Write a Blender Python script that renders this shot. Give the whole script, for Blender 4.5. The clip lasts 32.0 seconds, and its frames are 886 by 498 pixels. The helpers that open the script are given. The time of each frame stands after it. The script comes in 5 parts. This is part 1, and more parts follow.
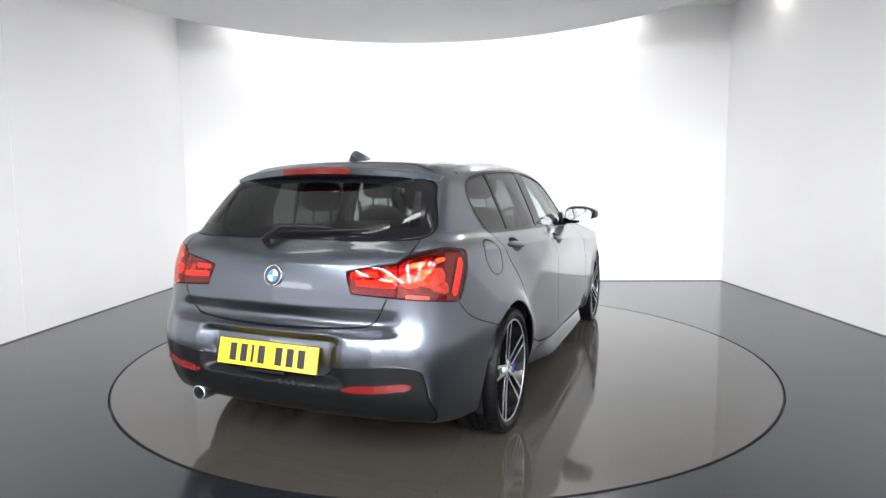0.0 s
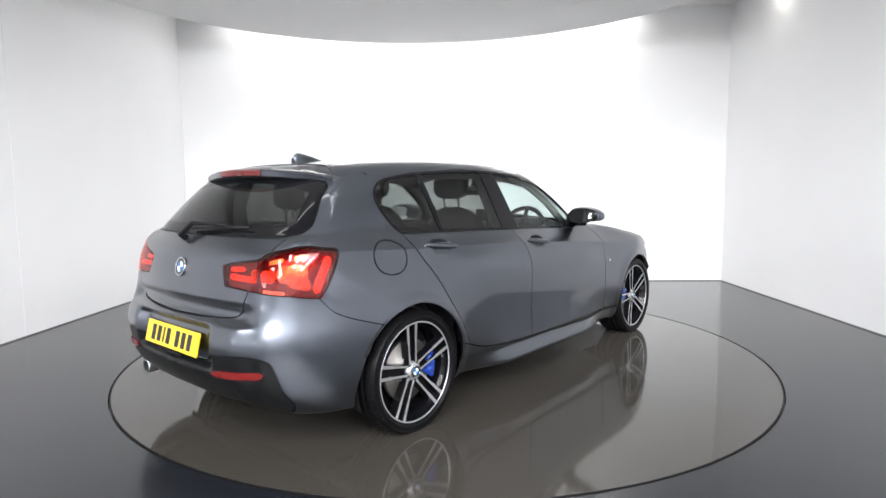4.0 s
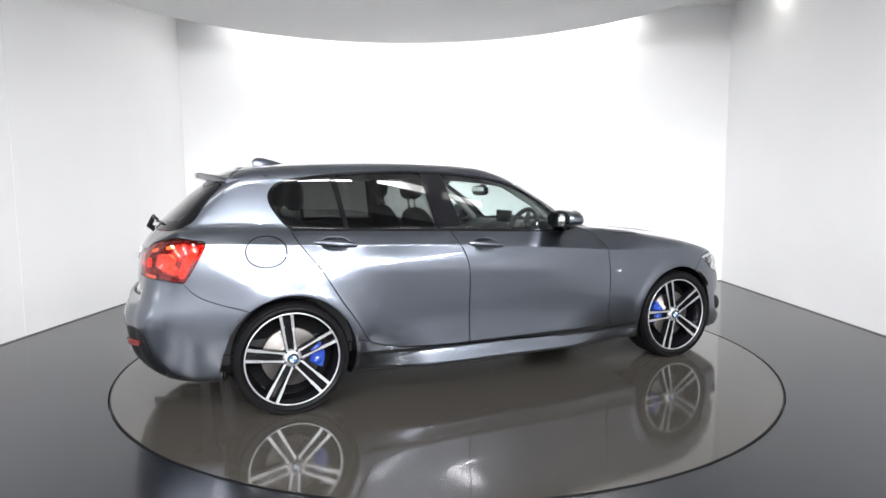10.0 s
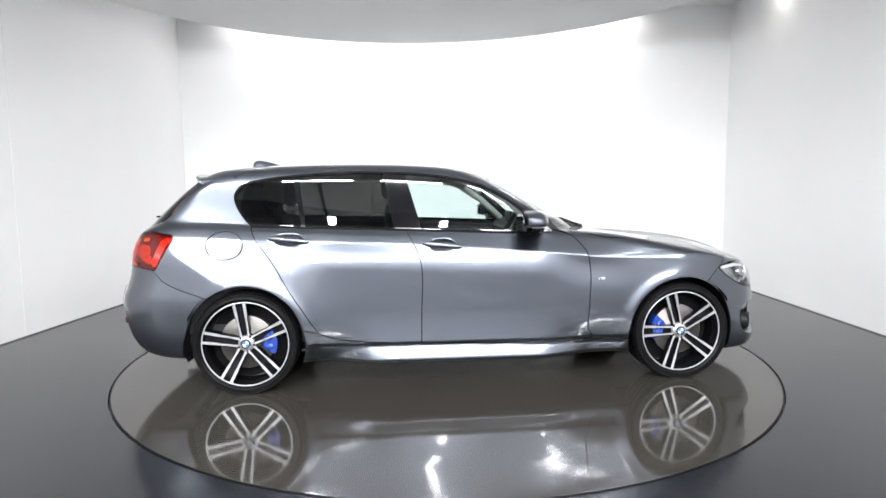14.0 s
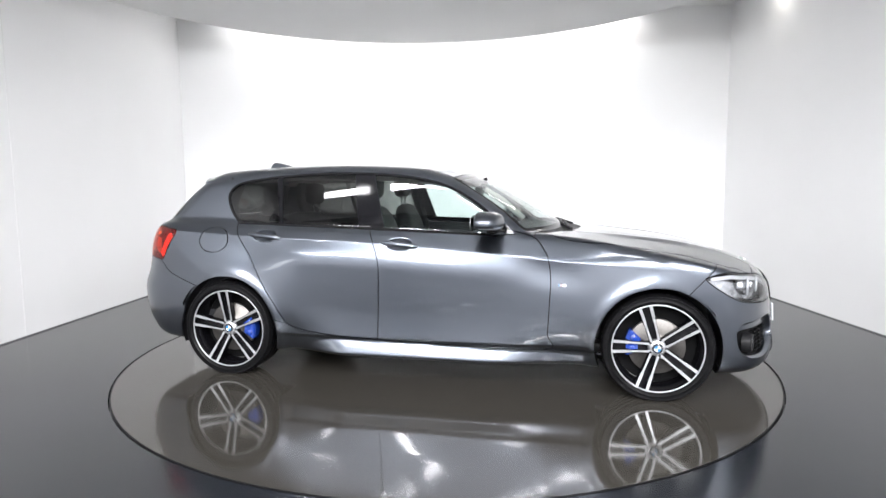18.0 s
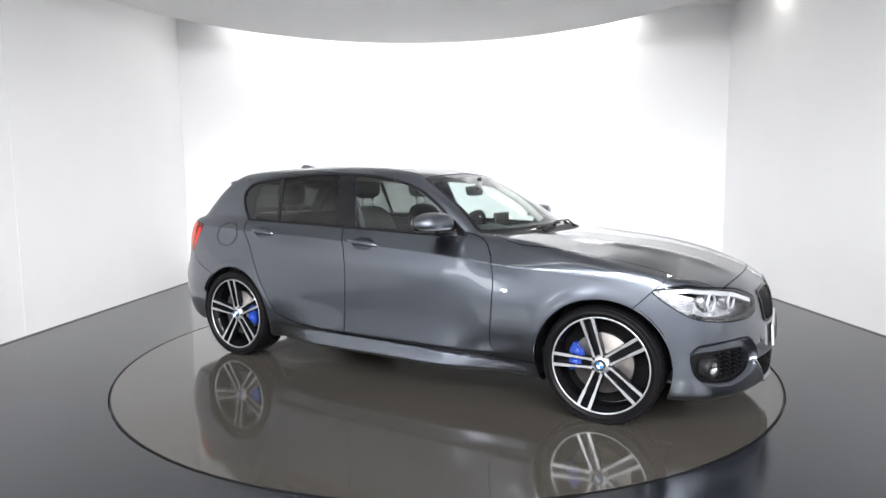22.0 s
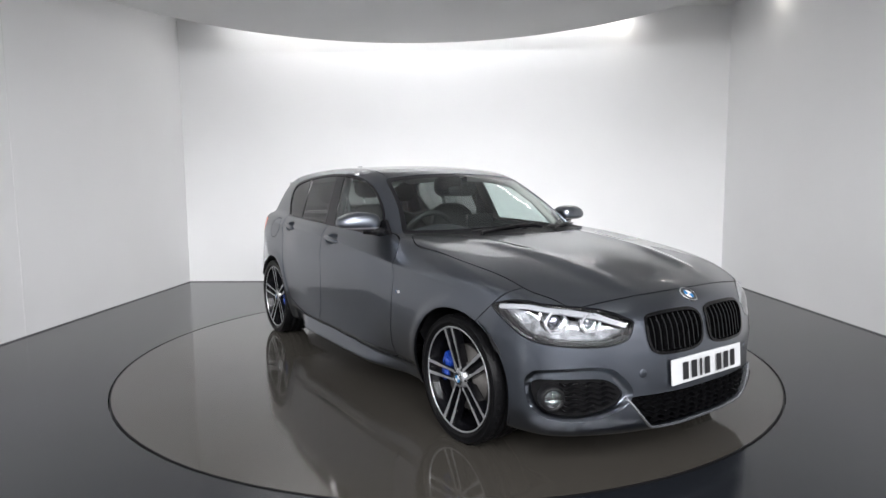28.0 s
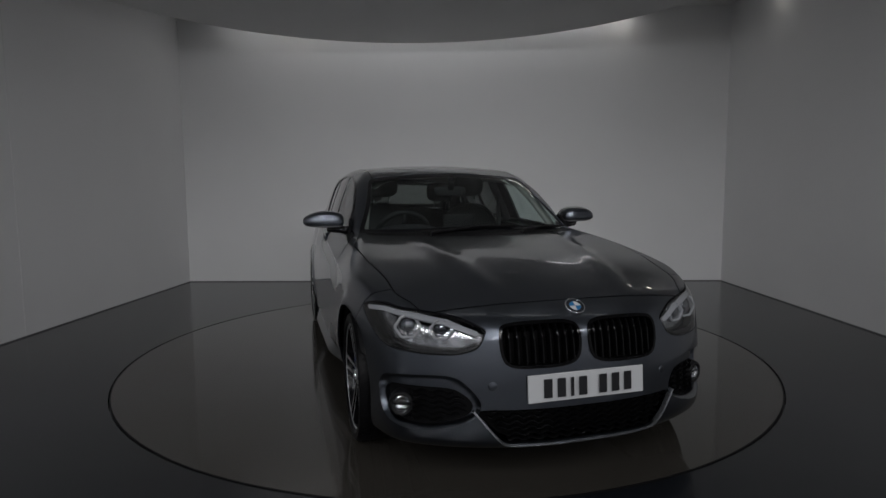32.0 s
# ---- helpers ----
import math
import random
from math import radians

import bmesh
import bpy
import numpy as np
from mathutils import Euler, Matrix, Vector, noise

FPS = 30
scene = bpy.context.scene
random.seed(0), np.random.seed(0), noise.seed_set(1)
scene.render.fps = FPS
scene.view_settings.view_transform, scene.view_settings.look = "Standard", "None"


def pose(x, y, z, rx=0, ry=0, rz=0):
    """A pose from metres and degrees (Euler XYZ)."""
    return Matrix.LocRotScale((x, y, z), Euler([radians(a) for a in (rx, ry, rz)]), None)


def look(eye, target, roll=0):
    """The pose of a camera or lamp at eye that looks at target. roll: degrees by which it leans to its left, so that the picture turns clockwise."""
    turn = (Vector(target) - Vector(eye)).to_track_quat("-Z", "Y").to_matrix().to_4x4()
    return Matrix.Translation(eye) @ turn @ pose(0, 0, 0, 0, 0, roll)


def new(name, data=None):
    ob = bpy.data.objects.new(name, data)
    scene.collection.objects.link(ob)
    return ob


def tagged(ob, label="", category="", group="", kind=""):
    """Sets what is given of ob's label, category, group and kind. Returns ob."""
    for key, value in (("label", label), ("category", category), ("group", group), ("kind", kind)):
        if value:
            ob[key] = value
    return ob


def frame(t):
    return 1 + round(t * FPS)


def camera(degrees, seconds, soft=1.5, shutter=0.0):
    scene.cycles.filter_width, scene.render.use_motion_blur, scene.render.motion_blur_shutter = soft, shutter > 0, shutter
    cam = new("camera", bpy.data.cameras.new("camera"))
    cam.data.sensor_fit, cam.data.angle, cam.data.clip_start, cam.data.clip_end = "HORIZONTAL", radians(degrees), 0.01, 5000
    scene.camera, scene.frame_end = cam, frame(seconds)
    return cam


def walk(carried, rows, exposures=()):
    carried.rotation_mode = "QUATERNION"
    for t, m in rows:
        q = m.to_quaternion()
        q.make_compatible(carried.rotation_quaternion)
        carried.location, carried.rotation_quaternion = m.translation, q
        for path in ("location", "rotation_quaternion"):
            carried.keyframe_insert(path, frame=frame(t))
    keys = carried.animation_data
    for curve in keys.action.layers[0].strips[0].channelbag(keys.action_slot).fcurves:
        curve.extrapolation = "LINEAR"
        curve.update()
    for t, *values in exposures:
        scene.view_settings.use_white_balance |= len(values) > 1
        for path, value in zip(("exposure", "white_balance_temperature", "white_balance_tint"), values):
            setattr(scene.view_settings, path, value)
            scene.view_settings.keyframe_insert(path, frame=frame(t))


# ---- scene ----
# ---- camera, held still on its stand ----
EYE = Vector((0.0, -4.4409, 1.2244))
YAW, PITCH = radians(0.2166), radians(5.9658)
AIM = EYE + Vector((-math.sin(YAW) * math.cos(PITCH), math.cos(YAW) * math.cos(PITCH), -math.sin(PITCH)))
cam = camera(73.466, 32.0, soft=1.5)
HELD = look(EYE, AIM, roll=-0.385)
walk(cam, [(0.0, HELD), (32.0, HELD)], exposures=[(0.0, 0.0), (24.5, 0.0), (26.0, -0.12), (27.5, -0.45), (28.0, -0.65), (29.0, -1.09), (30.0, -1.53), (31.0, -2.12), (32.0, -2.96)])

# ---- world and lamps ----
world = bpy.data.worlds.new("world")
scene.world = world
world.use_nodes = True
world.node_tree.nodes["Background"].inputs[0].default_value = (0.75, 0.8, 0.9, 1)
world.node_tree.nodes["Background"].inputs[1].default_value = 0.3


def area_lamp(name, at, to, wide, deep, watts, colour=(.972, .972, 1.0), spread=180):
    data = bpy.data.lights.new(name, "AREA")
    data.shape, data.size, data.size_y, data.energy, data.color = "RECTANGLE", wide, deep, watts, colour
    data.spread = radians(spread)
    ob = new(name, data)
    ob.matrix_world = look(at, to)
    return ob


# watts of the lamps: added fill panels (and their tilt), hall tubes, wall washers, added cove strip
FILL_W, FILL_TILT, HALL_W, WASH_W, COVE_W = 21, 66, 222, 1.4, 28

# ---- materials ----
def material(name, colour, rough=.5, metal=0.0, coat=0.0, coat_rough=.03, spec=.5, grain=0.0, grain_size=40.0, bump=0.0, bump_size=200.0, blotch=0.0, blotch_size=2.0, emit=0.0, emit_colour=None):
    m = bpy.data.materials.new(name)
    m.use_nodes = True
    nt = m.node_tree
    b = nt.nodes["Principled BSDF"]
    b.inputs["Base Color"].default_value = (*colour, 1)
    b.inputs["Roughness"].default_value, b.inputs["Metallic"].default_value = rough, metal
    b.inputs["Coat Weight"].default_value, b.inputs["Coat Roughness"].default_value = coat, coat_rough
    b.inputs["Specular IOR Level"].default_value = spec
    if emit:
        b.inputs["Emission Color"].default_value = (*(emit_colour or colour), 1)
        b.inputs["Emission Strength"].default_value = emit
    if grain or blotch or bump:
        tc = nt.nodes.new("ShaderNodeTexCoord")
    last = None
    for amount, size, detail in ((grain, grain_size, 2), (blotch, blotch_size, 6)):
        if amount:
            n = nt.nodes.new("ShaderNodeTexNoise")
            n.inputs["Scale"].default_value, n.inputs["Detail"].default_value = size, detail
            nt.links.new(tc.outputs["Object"], n.inputs["Vector"])
            mr = nt.nodes.new("ShaderNodeMapRange")
            mr.inputs[1].default_value, mr.inputs[2].default_value = .3, .7
            mr.inputs[3].default_value, mr.inputs[4].default_value = 1 - amount, 1 + amount
            nt.links.new(n.outputs["Fac"], mr.inputs[0])
            mul = nt.nodes.new("ShaderNodeVectorMath")
            mul.operation = "SCALE"
            if last is None:
                mul.inputs[0].default_value = colour
            else:
                nt.links.new(last, mul.inputs[0])
            nt.links.new(mr.outputs[0], mul.inputs["Scale"])
            last = mul.outputs[0]
    if last is not None:
        nt.links.new(last, b.inputs["Base Color"])
    if bump:
        n = nt.nodes.new("ShaderNodeTexNoise")
        n.inputs["Scale"].default_value, n.inputs["Detail"].default_value = bump_size, 4
        nt.links.new(tc.outputs["Object"], n.inputs["Vector"])
        bp = nt.nodes.new("ShaderNodeBump")
        bp.inputs["Strength"].default_value, bp.inputs["Distance"].default_value = bump, .002
        nt.links.new(n.outputs["Fac"], bp.inputs["Height"])
        nt.links.new(bp.outputs["Normal"], b.inputs["Normal"])
    return m


def glazing(name, tint, gloss=1.0, ior=1.5):
    """A thin pane: a tinted see-through sheet with a mirror gloss that grows at a slant."""
    m = bpy.data.materials.new(name)
    m.use_nodes = True
    nt = m.node_tree
    nt.nodes.clear()
    out, mix = nt.nodes.new("ShaderNodeOutputMaterial"), nt.nodes.new("ShaderNodeMixShader")
    clear, shine, slant = nt.nodes.new("ShaderNodeBsdfTransparent"), nt.nodes.new("ShaderNodeBsdfGlossy"), nt.nodes.new("ShaderNodeLayerWeight")
    clear.inputs[0].default_value = (*tint, 1)
    shine.inputs[0].default_value = (gloss, gloss, gloss, 1)
    shine.inputs["Roughness"].default_value = .01
    slant.inputs[0].default_value = .5
    power, scale = nt.nodes.new("ShaderNodeMath"), nt.nodes.new("ShaderNodeMath")
    power.operation, scale.operation = "POWER", "MULTIPLY_ADD"
    power.inputs[1].default_value = 5
    base = ((ior - 1) / (ior + 1)) ** 2 * 1.8
    scale.inputs[1].default_value, scale.inputs[2].default_value = 1 - base, base
    nt.links.new(slant.outputs["Facing"], power.inputs[0])
    nt.links.new(power.outputs[0], scale.inputs[0])
    nt.links.new(scale.outputs[0], mix.inputs[0])
    nt.links.new(clear.outputs[0], mix.inputs[1])
    nt.links.new(shine.outputs[0], mix.inputs[2])
    nt.links.new(mix.outputs[0], out.inputs[0])
    return m


PAINT = material("mineral_grey_paint", (.122, .136, .161), .28, 1.0, 1.0, .012, grain=.12, grain_size=900)
BLACK_GLOSS = material("gloss_black_trim", (.005, .005, .006), .08, 0, 0, spec=.32)
BLACK_PLASTIC = material("black_plastic", (.007, .007, .0078), .45, spec=.22, bump=.15, bump_size=600)
GREY_TRIM = material("dark_grey_trim", (.006, .0065, .007), .28, 0, .0, .08, spec=.25, grain=.06, grain_size=500)
SEAL = material("shut_gap", (.004, .004, .0045), .7, spec=.12)
RUBBER = material("tyre_rubber", (.0045, .0045, .005), .33, spec=.10, bump=.2, bump_size=300, blotch=.2, blotch_size=6)
ALLOY = material("diamond_cut_alloy", (.53, .54, .555), .38, .85, .3, .05)
ALLOY_DARK = material("gloss_black_alloy", (.004, .004, .005), .14, 0, 0, spec=.26)
STEEL = material("brake_steel", (.20, .19, .18), .5, 1.0, grain=.1, grain_size=120)
CHROME = material("chrome", (.85, .86, .88), .08, 1.0)
SATIN = material("satin_silver", (.6, .62, .65), .3, 1.0)
BLUE = material("blue_caliper_paint", (.008, .04, .26), .25, 0, .8)
GLASS = glazing("clear_glass", (.74, .82, .80))
TINT = glazing("privacy_glass", (.19, .20, .195))
LENS = glazing("clear_lens", (.93, .94, .95))
CLOTH = material("black_leather", (.011, .0115, .012), .5, spec=.25, bump=.3, bump_size=220)
DASH = material("dark_dash", (.022, .022, .025), .6, bump=.2, bump_size=400)
LINING = material("grey_lining", (.35, .34, .32), .9)
PLATE_Y = material("yellow_plate", (.70, .49, .010), .35, 0, .5)
PLATE_W = material("white_plate", (.62, .63, .64), .35, 0, .5)
INK = material("plate_black", (.01, .01, .012), .5)
WALL = material("white_wall_paint", (.80, .80, .80), .55, blotch=.015, blotch_size=1.2, bump=.05, bump_size=60)
CEIL = material("ceiling_paint", (.74, .74, .73), .8, blotch=.02, blotch_size=.8)
FLOOR = material("grey_resin_floor", (.010, .0115, .0145), .17, 0, .0, spec=.5, blotch=.05, blotch_size=.7, bump=.02, bump_size=5)
DISC = material("turntable_resin", (.043, .0395, .034), .08, 0, .0, spec=.6, blotch=.06, blotch_size=.7, bump=.03, bump_size=7)
STEEL_RIM = material("steel_rim", (.35, .35, .36), .25, 1.0)


TAIL_RED = material("red_reflector", (.12, .004, .0035), .15, 0, .5, .02, blotch=.15, blotch_size=60)
RED_GLOSS = glazing("red_lamp_lens", (.95, .36, .27), ior=1.40)
LAMP_SPARK = material("faceted_reflector", (.85, .30, .17), .08, .9, bump=1.0, bump_size=95, blotch=.4, blotch_size=60)
LAMP_BAR = material("red_light_bar", (.75, .07, .02), .3, bump=.6, bump_size=110, blotch=.45, blotch_size=70, emit=.03, emit_colour=(1, .08, .02))
LAMP_AMBER = material("amber_reflector", (1.0, .55, .16), .25, .3, blotch=.3, blotch_size=60)
LAMP_CLEAR = material("clear_reflector", (.75, .68, .66), .2, .6, blotch=.3, blotch_size=70)
LAMP_BACK = material("dark_red_reflector", (.17, .006, .006), .16, .9, .2, blotch=.5, blotch_size=60, bump=1.0, bump_size=70)


BLADE = material("satin_grey_blade", (.42, .44, .47), .25, .9, .5)
LAMP_BOWL = material("lamp_reflector", (.46, .47, .485), .16, .95, blotch=.45, blotch_size=28, bump=.7, bump_size=45)
LED_WHITE = material("white_light_guide", (.42, .43, .45), .2, 0, .5)
GRILLE_BLACK = material("grille_black", (.003, .003, .0034), .12, spec=.22)
PROJECTOR = material("projector_glass", (.25, .27, .30), .04, .9, 1.0)
MIRROR = material("mirror_silver", (.85, .87, .88), .02, 1.0)


HALL_DARK = material("hall_dark_paint", (.16, .16, .165), .45, blotch=.25, blotch_size=.8)
HALL_WALL = material("hall_paint", (.48, .48, .49), .7, blotch=.12, blotch_size=.5)


DAYLIGHT = material("frosted_daylight", (.8, .8, .8), .4, emit=5, emit_colour=(.93, .97, 1))
JOINT = material("joint_filler", (.765, .765, .76), .6)


# ---- curves and the car's skin ----
def spline(*pts):
    """A natural cubic through the points (a, b), straight beyond its ends."""
    xs, ys = np.array([p[0] for p in pts], float), np.array([p[1] for p in pts], float)
    n, h = len(xs), np.diff(xs)
    m, r = np.eye(n), np.zeros(n)
    for i in range(1, n - 1):
        m[i, i - 1:i + 2] = h[i - 1], 2 * (h[i - 1] + h[i]), h[i]
        r[i] = 6 * ((ys[i + 1] - ys[i]) / h[i] - (ys[i] - ys[i - 1]) / h[i - 1])
    c = np.linalg.solve(m, r)

    def value(x):
        x = np.clip(np.asarray(x, float), xs[0], xs[-1])
        i = np.clip(np.searchsorted(xs, x) - 1, 0, n - 2)
        a, b, w = xs[i + 1] - x, x - xs[i], h[i]
        return (c[i] * a ** 3 + c[i + 1] * b ** 3) / (6 * w) + (ys[i] / w - c[i] * w / 6) * a + (ys[i + 1] / w - c[i + 1] * w / 6) * b
    return value


def both(a, b, k):
    """The rounded intersection of two fields."""
    h = np.maximum(k - np.abs(a - b), 0) / k
    return np.maximum(a, b) + h * h * k / 4


def either(a, b, k):
    h = np.maximum(k - np.abs(a - b), 0) / k
    return np.minimum(a, b) - h * h * k / 4


def step(a, b, x):
    t = np.clip((x - a) / (b - a), 0, 1)
    return t * t * (3 - 2 * t)


AXLE_F, AXLE_R, HUB = 1.345, -1.345, 0.306
# door handles: their places along and up the side
HANDLES = ((-1.085, .916), (-.172, .876))
# side: the shoulder crease and the widest line under it
crease_z = spline((-2.2, .945), (-1.73, .935), (-1.2, .908), (-.5, .884), (0, .853), (.55, .813), (1.03, .772), (1.5, .742), (2.1, .70))
crease_y = spline((-2.2, .735), (-1.73, .765), (-1.35, .788), (-1.2, .795), (-.5, .825), (0, .836), (.55, .848), (1.0, .858), (1.345, .862), (1.7, .846), (2.1, .80))
wide_y = spline((-2.2, .80), (-1.75, .852), (-1.345, .872), (-.9, .866), (-.3, .866), (.4, .868), (.95, .874), (1.345, .882), (1.75, .868), (2.1, .83))
# the upper edge of the sill blade
blade_z = spline((-1.1, .20), (-.90, .200), (-.822, .219), (-.738, .244), (-.664, .262), (-.46, .273), (-.12, .269), (.585, .249), (.95, .242))
# top of the lower body along its middle, and how it falls to the sides
deck_z = spline((-2.2, .93), (-1.9, 1.0), (-1.3, 1.0), (0, .96), (.6, .95), (.938, .94), (1.18, .917), (1.447, .888), (1.63, .853), (1.817, .80), (1.96, .745), (2.1, .67))
nose_x = spline((.0, 2.02), (.12, 2.06), (.2, 2.105), (.32, 2.112), (.45, 2.104), (.55, 2.092), (.66, 2.068), (.73, 2.035), (.8, 1.98), (1.0, 1.8))
nose_back = spline((0, 0), (.2, .006), (.4, .05), (.6, .135), (.72, .225), (.80, .36), (.86, .6), (.9, .85))
tail_x = spline((0, -2.0), (.2, -2.06), (.32, -2.135), (.45, -2.168), (.58, -2.168), (.64, -2.145), (.72, -2.122), (.85, -2.102), (.95, -2.055), (1.05, -1.98))
tail_in = spline((0, 0), (.25, .008), (.5, .035), (.617, .062), (.687, .105), (.75, .20), (.80, .35), (.86, .65))
# the cabin
belt_z = spline((-2.1, 1.02), (-1.3, .992), (-.5, .963), (.4, .930), (1.0, .91))
belt_y = spline((-2.1, .64), (-1.7, .685), (-1.3, .708), (-.5, .748), (.2, .755), (.6, .745), (1.0, .70))
roof_z = spline((-2.1, 1.19), (-1.768, 1.312), (-1.607, 1.346), (-1.419, 1.368), (-1.034, 1.389), (-.638, 1.395), (-.353, 1.388), (-.05, 1.365), (.2, 1.316), (.6, 1.17))
glass_x = spline((.85, 1.0), (.955, .822), (1.105, .578), (1.214, .382), (1.284, .248), (1.33, .14), (1.40, -.08))
back_x = spline((.9, -2.08), (1.0, -2.015), (1.1, -1.92), (1.2, -1.81), (1.3, -1.68), (1.42, -1.50))


def lower_side(x, z):
    zc, yc, yw = crease_z(x), crease_y(x), wide_y(x)
    down = np.maximum(zc - z, 0)
    full = np.maximum(zc - .48, .05)
    t = np.clip(down / full, 0, 1)
    hollow = .014 * np.sin(np.pi * np.clip(down / .2, 0, 1)) * (1 - np.clip(down / .2, 0, 1)) * step(-1.6, -1.0, x) * (1 - step(.6, 1.1, x))
    y = yc + (yw - yc) * (1.5 * t - .5 * t ** 3) - hollow
    y = y - .055 * np.clip((.47 - z) / .27, 0, 1.4) ** 2
    # the doors: a shoulder that leans, an upright flank, and a foot that flares out to the sill
    e = np.clip((down - .03) / .14, 0, 1)
    shoulder = np.where(down < .03, down, .03 + .14 * (e - e ** 3 + .5 * e ** 4)) / .10
    flank = yc + (yw - yc - .004) * shoulder + .011 * np.clip((.485 - z) / .19, 0, 1) ** 1.6
    hips = step(-1.12, -.62, x + .35 * (z - .5)) * (1 - step(.40, .85, x))
    y = y + (flank - y) * hips
    # the sill: an inset panel and a blade that swells out of it
    sill = step(-1.0, -.9, x) * (1 - step(.93, 1.0, x))
    y = y - sill * .014 * step(.300, .272, z)
    swell = step(-.86, -.50, x) * (1 - .45 * step(.3, .95, x))
    y = y + swell * .028 * np.clip((blade_z(x) - z) / .075, 0, 1.1) ** .85 * (1 - step(.95, 1.0, x)) - sill * .02 * np.clip((.190 - z) / .03, 0, 1)
    for ax, wx in ((AXLE_F, .040), (AXLE_R, .040)):
        r = np.hypot(x - ax, z - HUB)
        y = y + .010 * np.exp(-((r - .36) / wx) ** 2)
    for hx, hz in HANDLES:
        y = y - .016 * np.exp(-((x - hx) / .052) ** 4 - ((z - hz) / .030) ** 4)
    up = np.maximum(z - zc, 0)
    soft = .006 + .07 * step(.75, 1.35, x)
    return y - .84 * (np.sqrt(up * up + soft ** 2) - soft)


def body(x, y, z):
    """Below nought inside the car's skin."""
    y = np.abs(y)
    side = y - lower_side(x, z)
    rise = np.exp(-((y - (.30 + .14 * (1.9 - x))) / .06) ** 2) * step(.75, 1.2, x) * (1 - step(1.75, 1.98, x)) * .011
    deck = z - (deck_z(x) - .066 * (y / .7) ** 2 * np.clip((x - .6) / 1.1, 0, 1.2) + rise)
    nose = (x - (nose_x(z) - nose_back(y))) * .9
    nook = .050 * step(.39, .29, y) * step(.405, .445, z) * step(.635, .585, z)
    ledge = .026 * step(.668, .612, z) * step(.62, .50, y) * step(.15, .40, z)
    tuck = .026 * step(.735, .668, z) * step(.622, .645, z) * step(.62, .50, y)
    tail = (tail_x(z) + tail_in(y) + nook + tuck - ledge - x) * .9
    low = both(side, deck, .045)
    low = both(low, nose, .07)
    low = both(low, tail, .05)
    low = both(low, (.165 + .048 * step(-1.60, -1.72, x) + .035 * step(-1.75, -2.15, x) - z), .04)
    lean = z - belt_z(x)
    wall = y - (belt_y(x) - .32 * lean - .16 * np.maximum(lean, 0) ** 2)
    roof = z - (roof_z(x) - .10 * y ** 2)
    screen = (x - (glass_x(z) - .40 * y ** 2 - .02 * (y / .6) ** 6)) * .5
    back = (back_x(z) + .14 * y ** 2 + .06 * (y / .62) ** 6 - x) * .7
    top = both(wall, roof, .09)
    top = both(top, screen, .05)
    top = both(top, back, .06)
    top = both(top, .7 - z, .02)
    return either(low, top, .025)


def grow():
    """The skin as a grid of points, cast from a line along the car's middle; one half is worked out and mirrored."""
    ends = np.radians(np.linspace(0, 90, 96))[1:]
    mid = np.linspace(-1.25, 1.25, 172)
    xo = np.concatenate([np.full(95, -1.25), mid, np.full(95, 1.25)])
    psi = np.concatenate([-ends[::-1], np.zeros(172), ends])
    half = np.radians(np.concatenate([np.linspace(0, 56, 30)[:-1], np.linspace(56, 89, 76)[:-1], np.linspace(89, 118, 74)[:-1], np.linspace(118, 180, 59)]))
    P, F = np.meshgrid(psi, half, indexing="ij")
    O = np.repeat(xo[:, None], len(half), 1)
    dx, dy, dz = np.sin(P), np.cos(P) * np.sin(F), -np.cos(P) * np.cos(F)
    zo = .60
    lo, hi = np.full(P.shape, .02), np.full(P.shape, 1.6)
    for _ in range(18):
        m = (lo + hi) / 2
        inside = body(O + m * dx, m * dy, zo + m * dz) < 0
        lo, hi = np.where(inside, m, lo), np.where(inside, hi, m)
    pts = np.stack([O + lo * dx, lo * dy, zo + lo * dz], -1)
    pts = np.concatenate([pts, pts[:, -2:0:-1] * (1, -1, 1)], 1)
    n, k = pts.shape[:2]
    idx = np.arange(n * k).reshape(n, k)
    a, b = idx[:-1], idx[1:]
    quads = np.stack([a, np.roll(a, -1, 1), np.roll(b, -1, 1), b], -1).reshape(-1, 4)
    return pts.reshape(-1, 3), np.concatenate([quads, np.full((len(quads), 4), -1)], 1)


def skin_normals(p, d=.002):
    x, y, z = p[:, 0], p[:, 1], p[:, 2]
    g = np.stack([body(x + d, y, z) - body(x - d, y, z), body(x, y + d, z) - body(x, y - d, z), body(x, y, z + d) - body(x, y, z - d)], -1)
    return g / (np.linalg.norm(g, axis=1, keepdims=True) + 1e-12)


def ring(pts, per=10, closed=True):
    """A smooth line through the points as a dense polyline."""
    p = np.array(pts, float)
    n = len(p)
    out = []
    for i in range(n if closed else n - 1):
        a, b, c, d = (p[(i + j) % n] if closed else p[min(max(i + j, 0), n - 1)] for j in (-1, 0, 1, 2))
        for t in np.arange(per) / per:
            out.append(.5 * (2 * b + (c - a) * t + (2 * a - 5 * b + 4 * c - d) * t * t + (3 * b - a - 3 * c + d) * t ** 3))
    if not closed:
        out.append(p[-1])
    return np.array(out)


